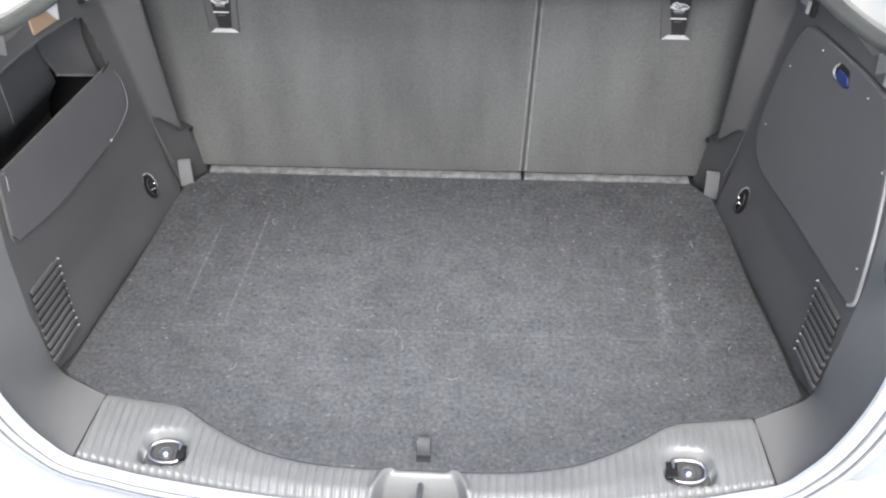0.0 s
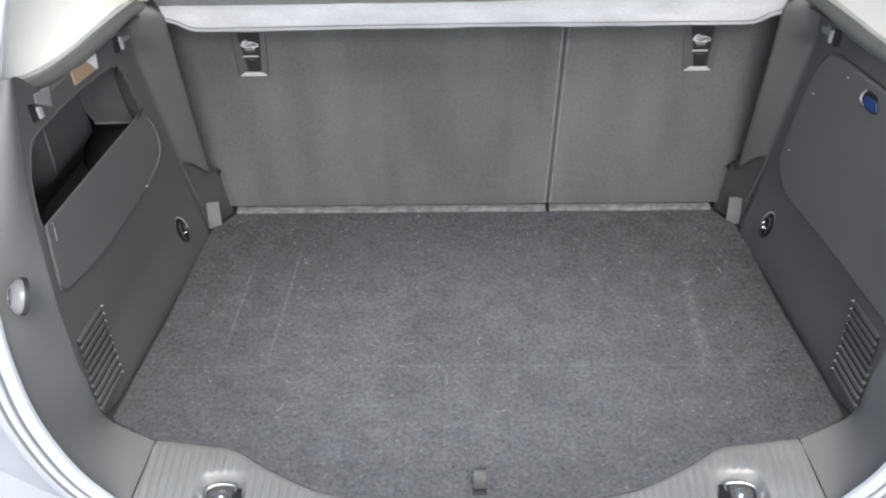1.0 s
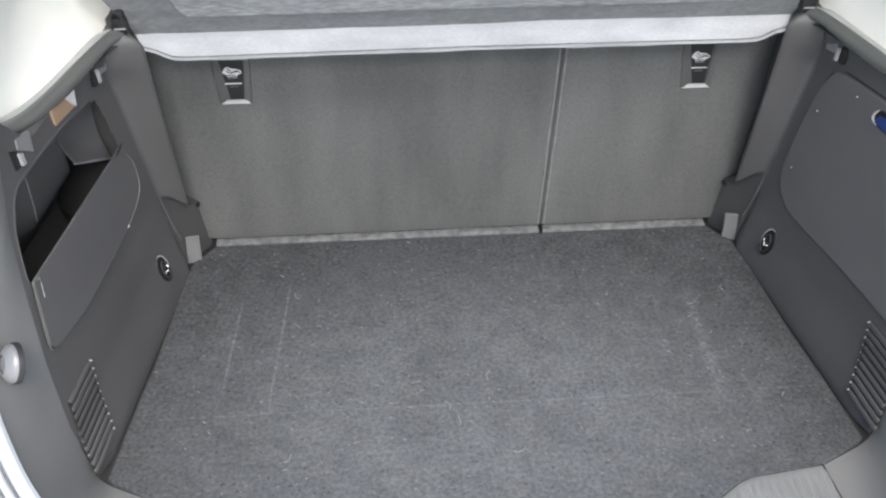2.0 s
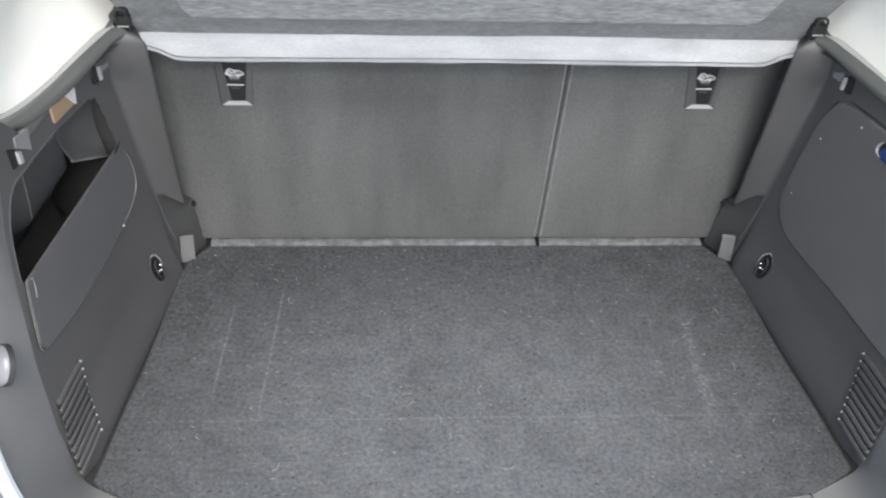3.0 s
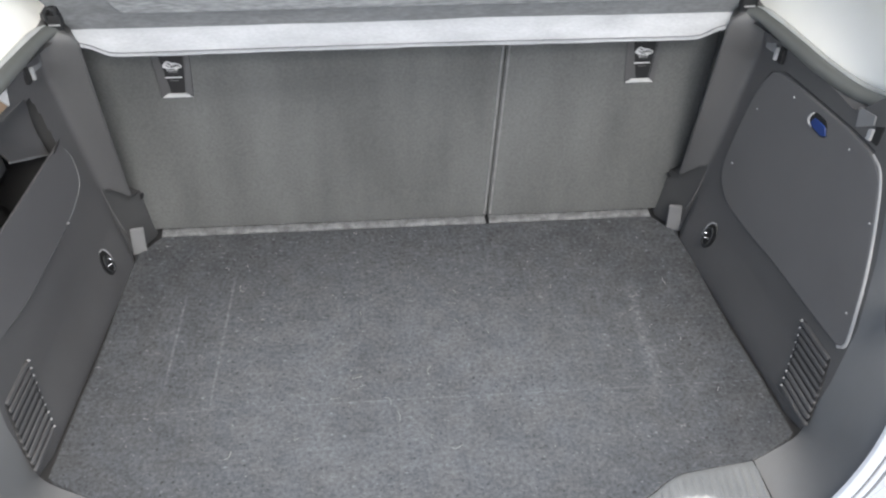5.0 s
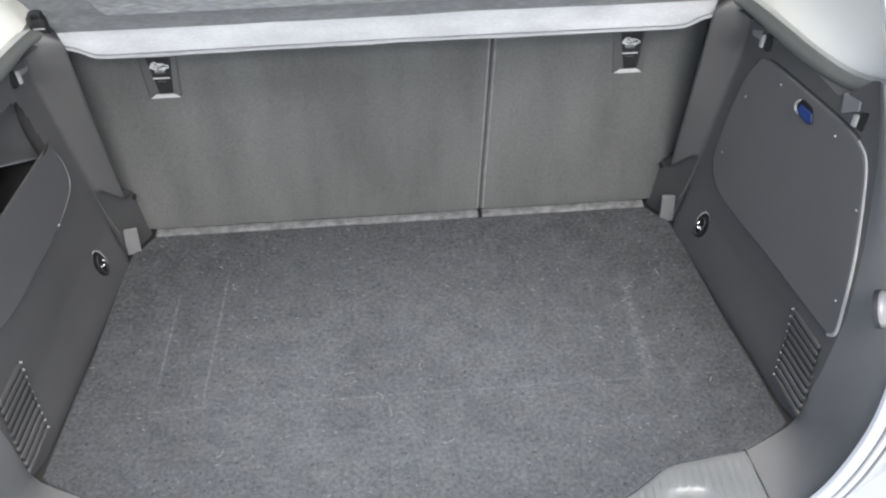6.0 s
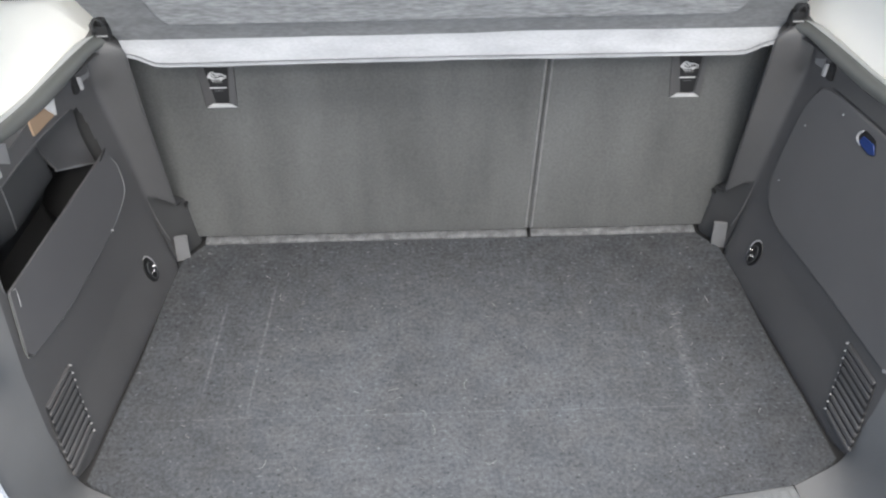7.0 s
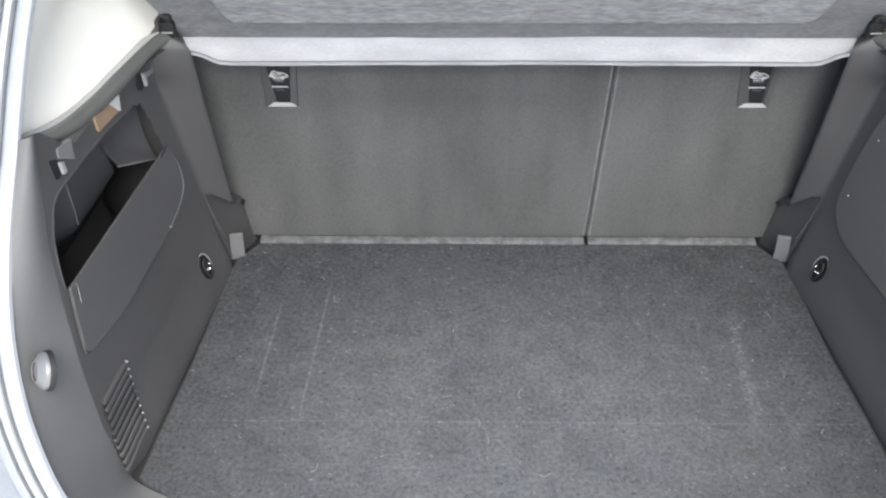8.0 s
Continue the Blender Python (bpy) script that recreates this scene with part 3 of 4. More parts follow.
    # dark pivot beside the seat back
    part("pivot_stop", tube([(s * 0.460, 0.000, 0.094), (s * 0.459, -0.008, 0.094), (s * 0.459, -0.011, 0.094)], [0.0034, 0.0034, 0.002], 10), BLACK, root, "small black stop")
    return root, place


def pocket_low(y):
    return table([(-0.41, 0.301), (-0.10, 0.288)], y)


def pocket_high(y):
    return table([(-0.413, 0.302), (-0.411, 0.312), (-0.396, 0.348), (-0.384, 0.369), (-0.366, 0.390), (-0.346, 0.402), (-0.307, 0.402), (-0.249, 0.400), (-0.203, 0.396), (-0.129, 0.384), (-0.110, 0.376), (-0.105, 0.350), (-0.102, 0.30)], y)


def build_right_panel(root, lining):
    def place(y, z, h):
        return lining(y, z, h - 0.0022)

    o = [Vector(p) for p in ((-0.092, 0.356), (-0.104, 0.378), (-0.128, 0.385), (-0.218, 0.397), (-0.300, 0.406), (-0.345, 0.407), (-0.374, 0.394), (-0.403, 0.346), (-0.440, 0.270), (-0.470, 0.186), (-0.473, 0.162), (-0.460, 0.154),
                                 (-0.385, 0.150), (-0.290, 0.147), (-0.200, 0.138), (-0.130, 0.134), (-0.084, 0.165), (-0.080, 0.248), (-0.083, 0.326))]
    o = rounded(o, [0.02, 0.02, 0.02, 0.03, 0.03, 0.03, 0.03, 0.03, 0.03, 0.02, 0.008, 0.008, 0.03, 0.03, 0.03, 0.04, 0.04, 0.03, 0.03], 5)
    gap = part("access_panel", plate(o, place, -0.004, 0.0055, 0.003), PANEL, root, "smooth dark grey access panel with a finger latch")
    # bead in pale grey, so the edge's highlight is in the colour
    edge = [place(q.x, q.y, 0.0032) for q in smooth_curve([(-0.346, 0.406, 0), (-0.373, 0.394, 0), (-0.403, 0.347, 0), (-0.440, 0.270, 0), (-0.469, 0.186, 0), (-0.4715, 0.165, 0), (-0.463, 0.155, 0)], 30)]
    part("panel_edge", tube(edge, [0.0016 + 0.0016 * k / 29 for k in range(30)], 8), PALE, gap, "rounded edge bead, its highlight put in as pale grey")
    edge = [place(q.x, q.y, 0.001) for q in smooth_curve([(-0.089, 0.350, 0), (-0.102, 0.380, 0), (-0.128, 0.388, 0), (-0.218, 0.400, 0), (-0.300, 0.409, 0), (-0.346, 0.410, 0)], 30)]
    part("panel_gap", tube(edge, 0.0017, 8), BLACK, gap, "dark shut line")
    for y, z in ((-0.105, 0.308), (-0.105, 0.200), (-0.168, 0.373), (-0.308, 0.385), (-0.401, 0.333), (-0.447, 0.207)):
        part("stud", tube([place(y, z, 0.004), place(y, z, 0.0062), place(y, z, 0.0075)], [0.0019, 0.0017, 0.0008], 8), PALE, gap, "tiny pale moulded stud")
    slot = rounded([Vector(q) for q in ((-0.213, 0.371), (-0.221, 0.386), (-0.248, 0.388), (-0.262, 0.370), (-0.250, 0.362), (-0.224, 0.362))], 0.007)
    latch = part("latch", plate(slot, place, 0.003, 0.0063, 0.0004), BLACK, gap, "oval finger latch, blue inside")
    lip = [place(q.x, q.y, 0.0064) for q in smooth_curve([(-0.226, 0.3625, 0), (-0.216, 0.366, 0), (-0.214, 0.374, 0), (-0.219, 0.383, 0)], 14)]
    part("latch_rim", tube(lip, [0.001 + 0.0016 * math.sin(math.pi * k / 13) for k in range(14)], 8), PALE, latch, "pale latch lip")
    wedge = rounded([Vector(q) for q in ((-0.221, 0.365), (-0.248, 0.364), (-0.259, 0.370), (-0.250, 0.381), (-0.224, 0.378))], 0.003)
    part("latch_tongue", plate(wedge, place, 0.005, 0.0078, 0.001), BLUE, latch, "blue plastic tongue")


def build_left_pocket(root, place):
    # cavity behind the opening: its back starts near the upper edge and falls away inwards
    def facet_y(z):
        return -0.218 + 0.40 * max(0.0, 0.393 - z)

    def deep(y, z):
        d = table([(0.13, 0.115), (0.23, 0.105), (0.275, 0.070), (0.305, 0.038), (0.33, 0.028), (0.40, 0.005), (0.415, 0.004)], z)
        d += 0.55 * max(0.0, -0.317 + 0.2 * max(0.0, 0.398 - z) - y)
        return d + min(0.06, 2.0 * max(0.0, y - 0.004 - facet_y(z)))

    ys = [-0.412 + 0.318 * i / 60 for i in range(61)]
    zs = [0.13, 0.18, 0.23, 0.25, 0.275, 0.29, 0.305, 0.318, 0.33, 0.345, 0.36, 0.375, 0.39, 0.40, 0.415]
    cav = bmesh.new()
    sheet([[place(y, z, -deep(y, z)) for z in zs] for y in ys], into=cav)
    sheet([[place(y, 0.13, -h * deep(y, 0.13)) for h in (0.03, 1.0)] for y in ys], into=cav)
    sheet([[place(y, 0.415, -h * deep(y, 0.415)) for h in (0.0, 1.0)] for y in ys], into=cav)
    for y in (ys[0], ys[-1]):
        sheet([[place(y, z, -h * deep(y, z)) for h in (0.0, 0.4, 1.0)] for z in zs], into=cav)
    bmesh.ops.remove_doubles(cav, verts=cav.verts, dist=0.0003)
    # depth shade of the pocket is put into this darker colour
    pocket = part("storage_pocket", cav, FOOT_POCKET, root, "deep open storage pocket, its shade put into a dark colour", angle=30)
    part("pocket_rib", tube([place(-0.317 + 0.2 * (0.398 - z), z, -deep(-0.30, z) + 0.0004) for z in (0.398, 0.37, 0.34, 0.31)], 0.0009, 8), TAB, pocket, "fine raised rib")
    # hollow facet over a narrow ledge
    face = []
    for k in range(13):
        f = k / 12
        foot = Vector((-0.190 + 0.086 * f, 0.324 - 0.055 * f))
        head = Vector((-0.218 + 0.118 * f, 0.402 - 0.026 * f * f))
        row = []
        for m in range(9):
            g = m / 8
            p = foot.lerp(head, g)
            row.append(place(p.x, p.y, -(0.020 - 0.012 * g + 0.016 * math.sin(math.pi * g) * math.sin(math.pi * (0.12 + 0.76 * f)) + 0.006 * f * g)))
        face.append(row)
    part("pocket_facet", thicken(sheet(face), 0.003), PLASTIC, pocket, "hollowed upper facet")
    # paler plastic puts the light on the ledge's top into the colour
    part("pocket_lip", tube([place(-0.192, 0.325, -0.019), place(-0.150, 0.2985, -0.019), place(-0.104, 0.269, -0.019)], [0.0016, 0.0026, 0.0020], 8), TAB, pocket, "narrow ledge inside the pocket, paler for the light on its top")
    # border of the opening
    top = [(-0.413, 0.300), (-0.410, 0.315), (-0.397, 0.348), (-0.385, 0.370), (-0.366, 0.392), (-0.346, 0.403), (-0.307, 0.403), (-0.249, 0.401), (-0.203, 0.397), (-0.129, 0.385)]
    rim = [place(q.x, q.y, -0.0022) for q in smooth_curve([(*q, 0) for q in top], 70)]
    part("pocket_border", tube(rim, 0.0030, 10), PLASTIC, pocket)
    # flap below the opening
    o = [Vector(p) for p in ((-0.100, 0.288), (-0.090, 0.245), (-0.099, 0.210), (-0.143, 0.192), (-0.200, 0.187), (-0.342, 0.188), (-0.408, 0.199), (-0.434, 0.204), (-0.441, 0.218), (-0.410, 0.301))]
    o = rounded(o, [0.003, 0.03, 0.03, 0.03, 0.03, 0.03, 0.03, 0.010, 0.012, 0.003], 5)
    flap = part("pocket_flap", plate(o, place, 0.0015, 0.005, 0.0008), FRONT, root, "smooth dark grey pocket front")
    # pale beads put the highlights of the flap's edges into the colour
    edge = [place(q.x, q.y, 0.004) for q in smooth_curve([(-0.095, 0.272, 0), (-0.088, 0.245, 0), (-0.098, 0.209, 0), (-0.135, 0.193, 0), (-0.176, 0.187, 0)], 26)]
    part("flap_edge", tube(edge, [0.0005 + 0.0006 * math.sin(math.pi * i / 25) for i in range(26)], 8), TAB, flap, "edge bead, its soft highlight put into the colour")
    edge = [place(q.x, q.y, 0.003) for q in smooth_curve([(-0.412, 0.298, 0), (-0.428, 0.257, 0), (-0.442, 0.217, 0), (-0.436, 0.204, 0), (-0.410, 0.199, 0), (-0.342, 0.187, 0), (-0.24, 0.1855, 0), (-0.185, 0.186, 0)], 44)]
    part("flap_highlight", tube(edge, 0.0012, 8), SOFT, flap, "thin pale line for the highlight round the flap")
    part("flap_mark", tube([place(-0.404, 0.2985, 0.005), place(-0.398, 0.2965, 0.005), place(-0.400, 0.288, 0.005), place(-0.407, 0.271, 0.005)], 0.0006, 6), PALE, flap)
    # black tube stands in for the shaded gap at the corner
    part("flap_corner_gap", tube([place(-0.124, 0.286, 0.004), place(-0.110, 0.288, 0.005), place(-0.097, 0.291, 0.005)], [0.0020, 0.0016, 0.0006], 8), BLACK, flap, "small dark piece for the shaded gap at the flap's corner")
    part("stud", tube([place(-0.173, 0.190, 0.005), place(-0.173, 0.190, 0.0085)], [0.0018, 0.0008], 8), PALE, flap, "tiny pale moulded stud")


def build_boot_lamp(place):
    lamp = empty("boot_lamp", "small amber-tinted boot lamp set in the plastic lining below the ledge", "lamp")
    o = rounded([Vector((-0.165, 0.401)), Vector((-0.2225, 0.4085)), Vector((-0.2185, 0.4325)), Vector((-0.150, 0.4255))], 0.004)
    part("lens", plate(o, place, -0.002, 0.003, 0.0015), LENS, lamp, "amber-tinted translucent lens")
    o = rounded([Vector((-0.164, 0.401)), Vector((-0.181, 0.427)), Vector((-0.150, 0.429))], 0.002)
    part("reflector", plate(o, place, 0.0, 0.006, 0.001), LABEL, lamp, "white angled reflector edge")


def build_sill():
    """Ribbed load sill between the carpet and the opening."""
    root = empty("load_sill", "grey ribbed plastic load sill cover with a latch notch in the middle", "sill trim")
    front = smooth_curve([(x, y, 0) for x, y in EDGE[:9]], 240)
    fy = [(p.x, p.y) for p in front]
    rim = [(p.x, p.y, p.z) for p in RIM_CURVE if p.x < 0.50]
    ry, rz = [(p[0], p[1]) for p in rim], [(p[0], p[2]) for p in rim]
    half, cols, rows_n = 0.466, 760, 30
    rows = []
    for j in range(rows_n + 1):
        g = j / rows_n
        row = []
        for i in range(cols + 1):
            u = -1 + 2 * i / cols
            x = u * (half + 0.012 * g * step(0.8, 1.0, abs(u)))
            a = abs(x)
            y0, y1 = table(fy, a) - 0.001, table(ry, a)
            y = y0 + (y1 - y0) * g
            z = 0.002 + (table(rz, a) - 0.002) * step(0.55, 1.0, g) * 0.6
            z -= 0.002 * step(0.0, 0.05, 0.05 - g)
            z -= 0.016 * step(0.86, 1.0, g)
            # recesses of the lashing eyes
            hollow, clear = 0.0, 1.0
            for cx, cy in ((-0.357, -0.632), (0.367, -0.630)):
                u, v = abs(x - cx) / 0.038, (y - cy) / 0.034 if y > cy else (cy - y) / 0.027
                r = (u ** 3.4 + v ** 3.4) ** 0.294
                hollow = max(hollow, 1 - step(0.56 if y > cy else 0.80, 1.0, r))
                clear = min(clear, step(1.0, 1.14, r))
            # notch for the latch striker
            w = abs(x - 0.005)
            wide = 0.034 + 0.026 * math.sqrt(g)
            notch = 1 - step(wide, wide + 0.008, w)
            ear = math.exp(-((w - wide - 0.009) / 0.006) ** 2) * (1 - step(0.5, 1.0, g))
            rib = (0.5 + 0.5 * math.cos(2 * math.pi * x / 0.0123)) ** 2.2
            fade = step(0.06, 0.14, g) * (1 - step(0.90, 0.97, g)) * clear * (1 - step(0.0, 0.2, notch)) * step(0.055, 0.075, w)
            z += 0.0024 * rib * fade - 0.016 * hollow - 0.060 * notch * step(0.0, 0.9, g) + 0.006 * ear
            row.append(Vector((x, y, z)))
        rows.append(row)
    part("plate", sheet(rows), SILL, root, angle=60)
    for s in (-1, 1):
        p, q = Vector((s * 0.4665, -0.541, 0.002)), Vector((s * 0.4785, -0.655, 0.003))
        part("seam", tube([p, p.lerp(q, 0.5) + Vector((0, 0, 0.001)), q], 0.0009, 6), BLACK, root, "dark seam to the side lining")
    for cx, cy in ((-0.357, -0.632), (0.367, -0.630)):
        eye = part("lashing_eye", plate(rounded([Vector((cx + dx, cy + dy)) for dx, dy in ((-0.029, -0.020), (0.029, -0.020), (0.029, 0.019), (-0.029, 0.019))], 0.012, 5), lambda u, v, h: (u, v, h), -0.022, -0.0128, 0.002), PLASTIC, root, "steel lashing eye in a dark recess")
        flip = 1 if cx < 0 else -1
        ring = []
        for a in [k * math.pi / 16 for k in range(32)]:
            u = max(-0.0260, min(0.017, 0.0260 * math.cos(a)))
            ring.append((cx + flip * (u + 0.003), cy + 0.0165 * math.copysign(abs(math.sin(a)) ** 0.7, math.sin(a)), -0.008 + 0.003 * math.sin(a)))
        part("ring", tube(ring, 0.0029, 10, closed=True), STEEL, eye, "chrome ring")
        part("hinge_lug", block(cx + flip * 0.017, cx + flip * 0.029, cy - 0.012, cy + 0.010, -0.014, -0.005, 0.002), BLACK, eye, "black lug that holds the ring")
        part("bolt", tube([(cx, cy, -0.014), (cx, cy, -0.0075), (cx, cy, -0.0055)], [0.0062, 0.0058, 0.0034], 12), STEEL, eye, "steel bolt head")
        part("bolt_washer", tube([(cx, cy, -0.0145), (cx, cy, -0.0105)], [0.0105, 0.0098], 16), STEEL, eye, "bright washer")
    striker = empty("latch_striker", "bare steel tailgate latch striker loop in the sill notch", "latch striker")
    hoop = smooth_curve([(0.005, -0.664, -0.045), (0.005, -0.668, -0.012), (0.005, -0.680, -0.004), (0.005, -0.705, -0.004), (0.005, -0.718, -0.012), (0.005, -0.722, -0.07)], 24)
    part("hoop", tube(hoop, 0.0042, 10), STEEL, striker)
    part("base", block(-0.022, 0.032, -0.735, -0.662, -0.078, -0.055, 0.003), STEEL, striker)


def build_body():
    """Painted flange and seals round the opening, and the bumper below it."""
    body = empty("tailgate_opening", "white painted tailgate opening with rubber seal lines round the boot", "car body", kind="structure")
    curve = [Vector((-p.x, p.y, p.z)) for p in reversed(RIM_CURVE[1:])] + RIM_CURVE
    prof = {"inner_flange": ((-0.006, -0.003), (-0.004, 0.002), (0.003, 0.005), (0.011, 0.004), (0.0165, -0.003)),
            "seal_inner": ((0.0155, -0.004), (0.0170, -0.0010), (0.0195, -0.0010), (0.0210, -0.004)),
            "flange": ((0.0195, -0.005), (0.022, -0.001), (0.029, 0.000), (0.0335, -0.005)),
            "seal_outer": ((0.0325, -0.006), (0.0340, -0.0030), (0.0370, -0.0030), (0.0385, -0.006)),
            "outer_skin": ((0.0365, -0.007), (0.040, -0.005), (0.050, -0.009), (0.062, -0.020), (0.075, -0.045), (0.10, -0.075), (0.15, -0.10), (0.24, -0.17))}
    mats = {"inner_flange": PAINT, "seal_inner": SEAL, "flange": PAINT, "seal_outer": SEAL, "outer_skin": PAINT}
    for key, pr in prof.items():
        rows = []
        for i, p in enumerate(curve):
            t = (curve[min(i + 1, len(curve) - 1)] - curve[max(i - 1, 0)]).normalized()
            out_n = Vector((0, -1, (rim_y(p.z + 0.03) - rim_y(p.z - 0.03)) / 0.06)).normalized()
            n = t.cross(out_n).normalized()
            if n.dot(p - Vector((0, -0.40, 0.35))) < 0:
                n = -n
            rows.append([p + n * a + out_n * b for a, b in pr])
        part(key, sheet(rows), mats[key], body, "dark rubber seal line" if "seal" in key else "")
    # plain unseen shell closing boot and cabin; side windows added to let light in
    shell = [(0.80, -0.50), (0.83, -0.20), (0.84, 0.05), (0.83, 0.30), (0.79, 0.44), (0.74, 0.62), (0.68, 0.80), (0.60, 0.91), (0.40, 0.945), (0.0, 0.96)]
    for s in (-1, 1):
        rows, glass = [], []
        for k in range(46):
            u = k / 45 * (len(shell) - 1)
            a, b = shell[int(u)], shell[min(int(u) + 1, len(shell) - 1)]
            x, z = a[0] + (b[0] - a[0]) * (u - int(u)), a[1] + (b[1] - a[1]) * (u - int(u))
            y0 = rim_y(z) + 0.10 if z < 0.85 else 0.14
            rows.append([Vector((s * x, y0 + (2.3 - y0) * f / 30, z)) for f in range(31)])
            if 0.43 < z < 0.84:
                glass.append([Vector((s * (x - 0.006), 0.36 + 1.68 * f / 8, z)) for f in range(9)])
        side = part("body_side", thicken(sheet(rows, skip=lambda c: 0.47 < c.z < 0.80 and 0.40 < c.y < 2.0), 0.012), PAINT, body, "unseen white painted body side, its window opening added to let in light")
        pane = part("pane", sheet(glass), GLASS, side, "clear glass of the added side window")
        pane.visible_shadow = False
    rows = []
    for i in range(41):
        a = -1 + i / 20
        x = 0.86 * a
        y = -0.78 + 0.14 * a * a
        rows.append([Vector((x * 0.98, y + 0.34, -0.07 - 0.01 * a * a)), Vector((x, y + 0.07, -0.085 - 0.01 * a * a)), Vector((x, y, -0.09)), Vector((x * 1.01, y - 0.04, -0.11)), Vector((x * 1.01, y - 0.055, -0.16)), Vector((x * 1.01, y - 0.05, -0.4)), Vector((x, y, -0.5))])
    part("bumper", sheet(rows), PAINT, body, "white painted bumper top")
    return body


def build_pillars():
    ledge = [(-0.38, 0.624), (-0.30, 0.636), (-0.25, 0.614), (-0.182, 0.588), (-0.115, 0.564), (-0.045, 0.540), (0.0, 0.530), (0.6, 0.526)]
    rimx = [(z, x) for x, z in RIM[13:]]

    def trim_x(y, z):
        hollow = 0.050 * math.sin(math.pi * min(1.0, max(0.0, (z - 0.432) / 0.22))) * step(0.0, 0.22, y - rim_y(z))
        return table(ledge, y) + 0.06 * (z - 0.432) + hollow

    for s in (-1, 1):
        rows = []
        for i in range(31):
            z = 0.432 + 0.44 * i / 30
            yr, xr = rim_y(z) + 0.004, table(rimx, z)
            row = []
            for j in range(29):
                f = j / 28
                y = yr + (0.6 - yr) * f ** 1.6
                xl = trim_x(y, z)
                k = step(0.0, 0.22, f)
                row.append(Vector((s * (xr * (1 - k) + xl * k), y, z)))
            rows.append(row)
        ob = tagged(part("pillar_trim", thicken(sheet(rows), 0.004), CREAM), "cream plastic rear pillar trim above the boot ledge", "pillar trim", "pillar trims", kind="structure")
        guide = rounded([Vector((-0.110, 0.551)), Vector((-0.024, 0.505)), Vector((-0.014, 0.60)), Vector((-0.095, 0.64))], 0.004)
        part("belt_guide", plate(guide, lambda u, v, h: (s * (trim_x(u, v) - 0.002 - h), u, v), 0.0, 0.008, 0.002), BLACK, ob, "black seat belt guide")


def build_tailgate():
    """An unseen raised tailgate added to block light: a trimmed frame round its window."""
    gate = empty("tailgate", "unseen raised tailgate added to block light, grey inner trim round its window", "tailgate", kind="structure")

    def at(u, f, lift=0.0):
        half = 0.60 - 0.06 * f ** 3
        return Vector((half * u, 0.16 - 1.04 * f, 0.945 + 0.46 * f - 0.07 * f * f + 0.03 * math.sin(math.pi * f) - 0.03 * u * u + lift))

    def glazed(c):
        f = (0.16 - c.y) / 1.04
        return 0.10 < f < 0.66 and abs(c.x) < 0.50 - 0.05 * f

    frame_bm = sheet([[at(-1 + j / 20, i / 40) for j in range(41)] for i in range(41)], skip=glazed)
    part("gate_frame", thicken(frame_bm, 0.03), PALE, gate, "grey trimmed gate frame")
    pane = part("pane", thicken(sheet([[at(-0.86 + 1.72 * j / 16, 0.085 + 0.59 * i / 16, 0.012) for j in range(17)] for i in range(17)]), 0.004), GLASS, gate, "clear rear window glass")
    pane.visible_shadow = False


def build_cabin():
    """Plain surfaces that close the cabin in front of the seats."""
    bm = block(-0.62, 0.62, 0.30, 2.2, 0.88, 0.91, 0.004)
    tagged(part("ceiling", bm, CREAM), "plain cream headlining of the cabin", "headlining", kind="structure")
    bm = block(-0.70, 0.70, 2.2, 2.24, -0.4, 0.89, 0.004)
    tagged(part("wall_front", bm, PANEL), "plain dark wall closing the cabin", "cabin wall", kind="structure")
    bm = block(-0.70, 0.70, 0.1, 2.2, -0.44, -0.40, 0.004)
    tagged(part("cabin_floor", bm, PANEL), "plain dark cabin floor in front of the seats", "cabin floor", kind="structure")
    bm = block(-0.60, 0.60, -0.530, 0.10, -0.06, -0.007, 0.004)
    tagged(part("boot_underfloor", bm, DARK), "dark grey plastic tray under the boot floor board", "underfloor", kind="structure")


# ---------- seat backs ----------
def seat_y(z):
    return 0.003 + 0.06 * z


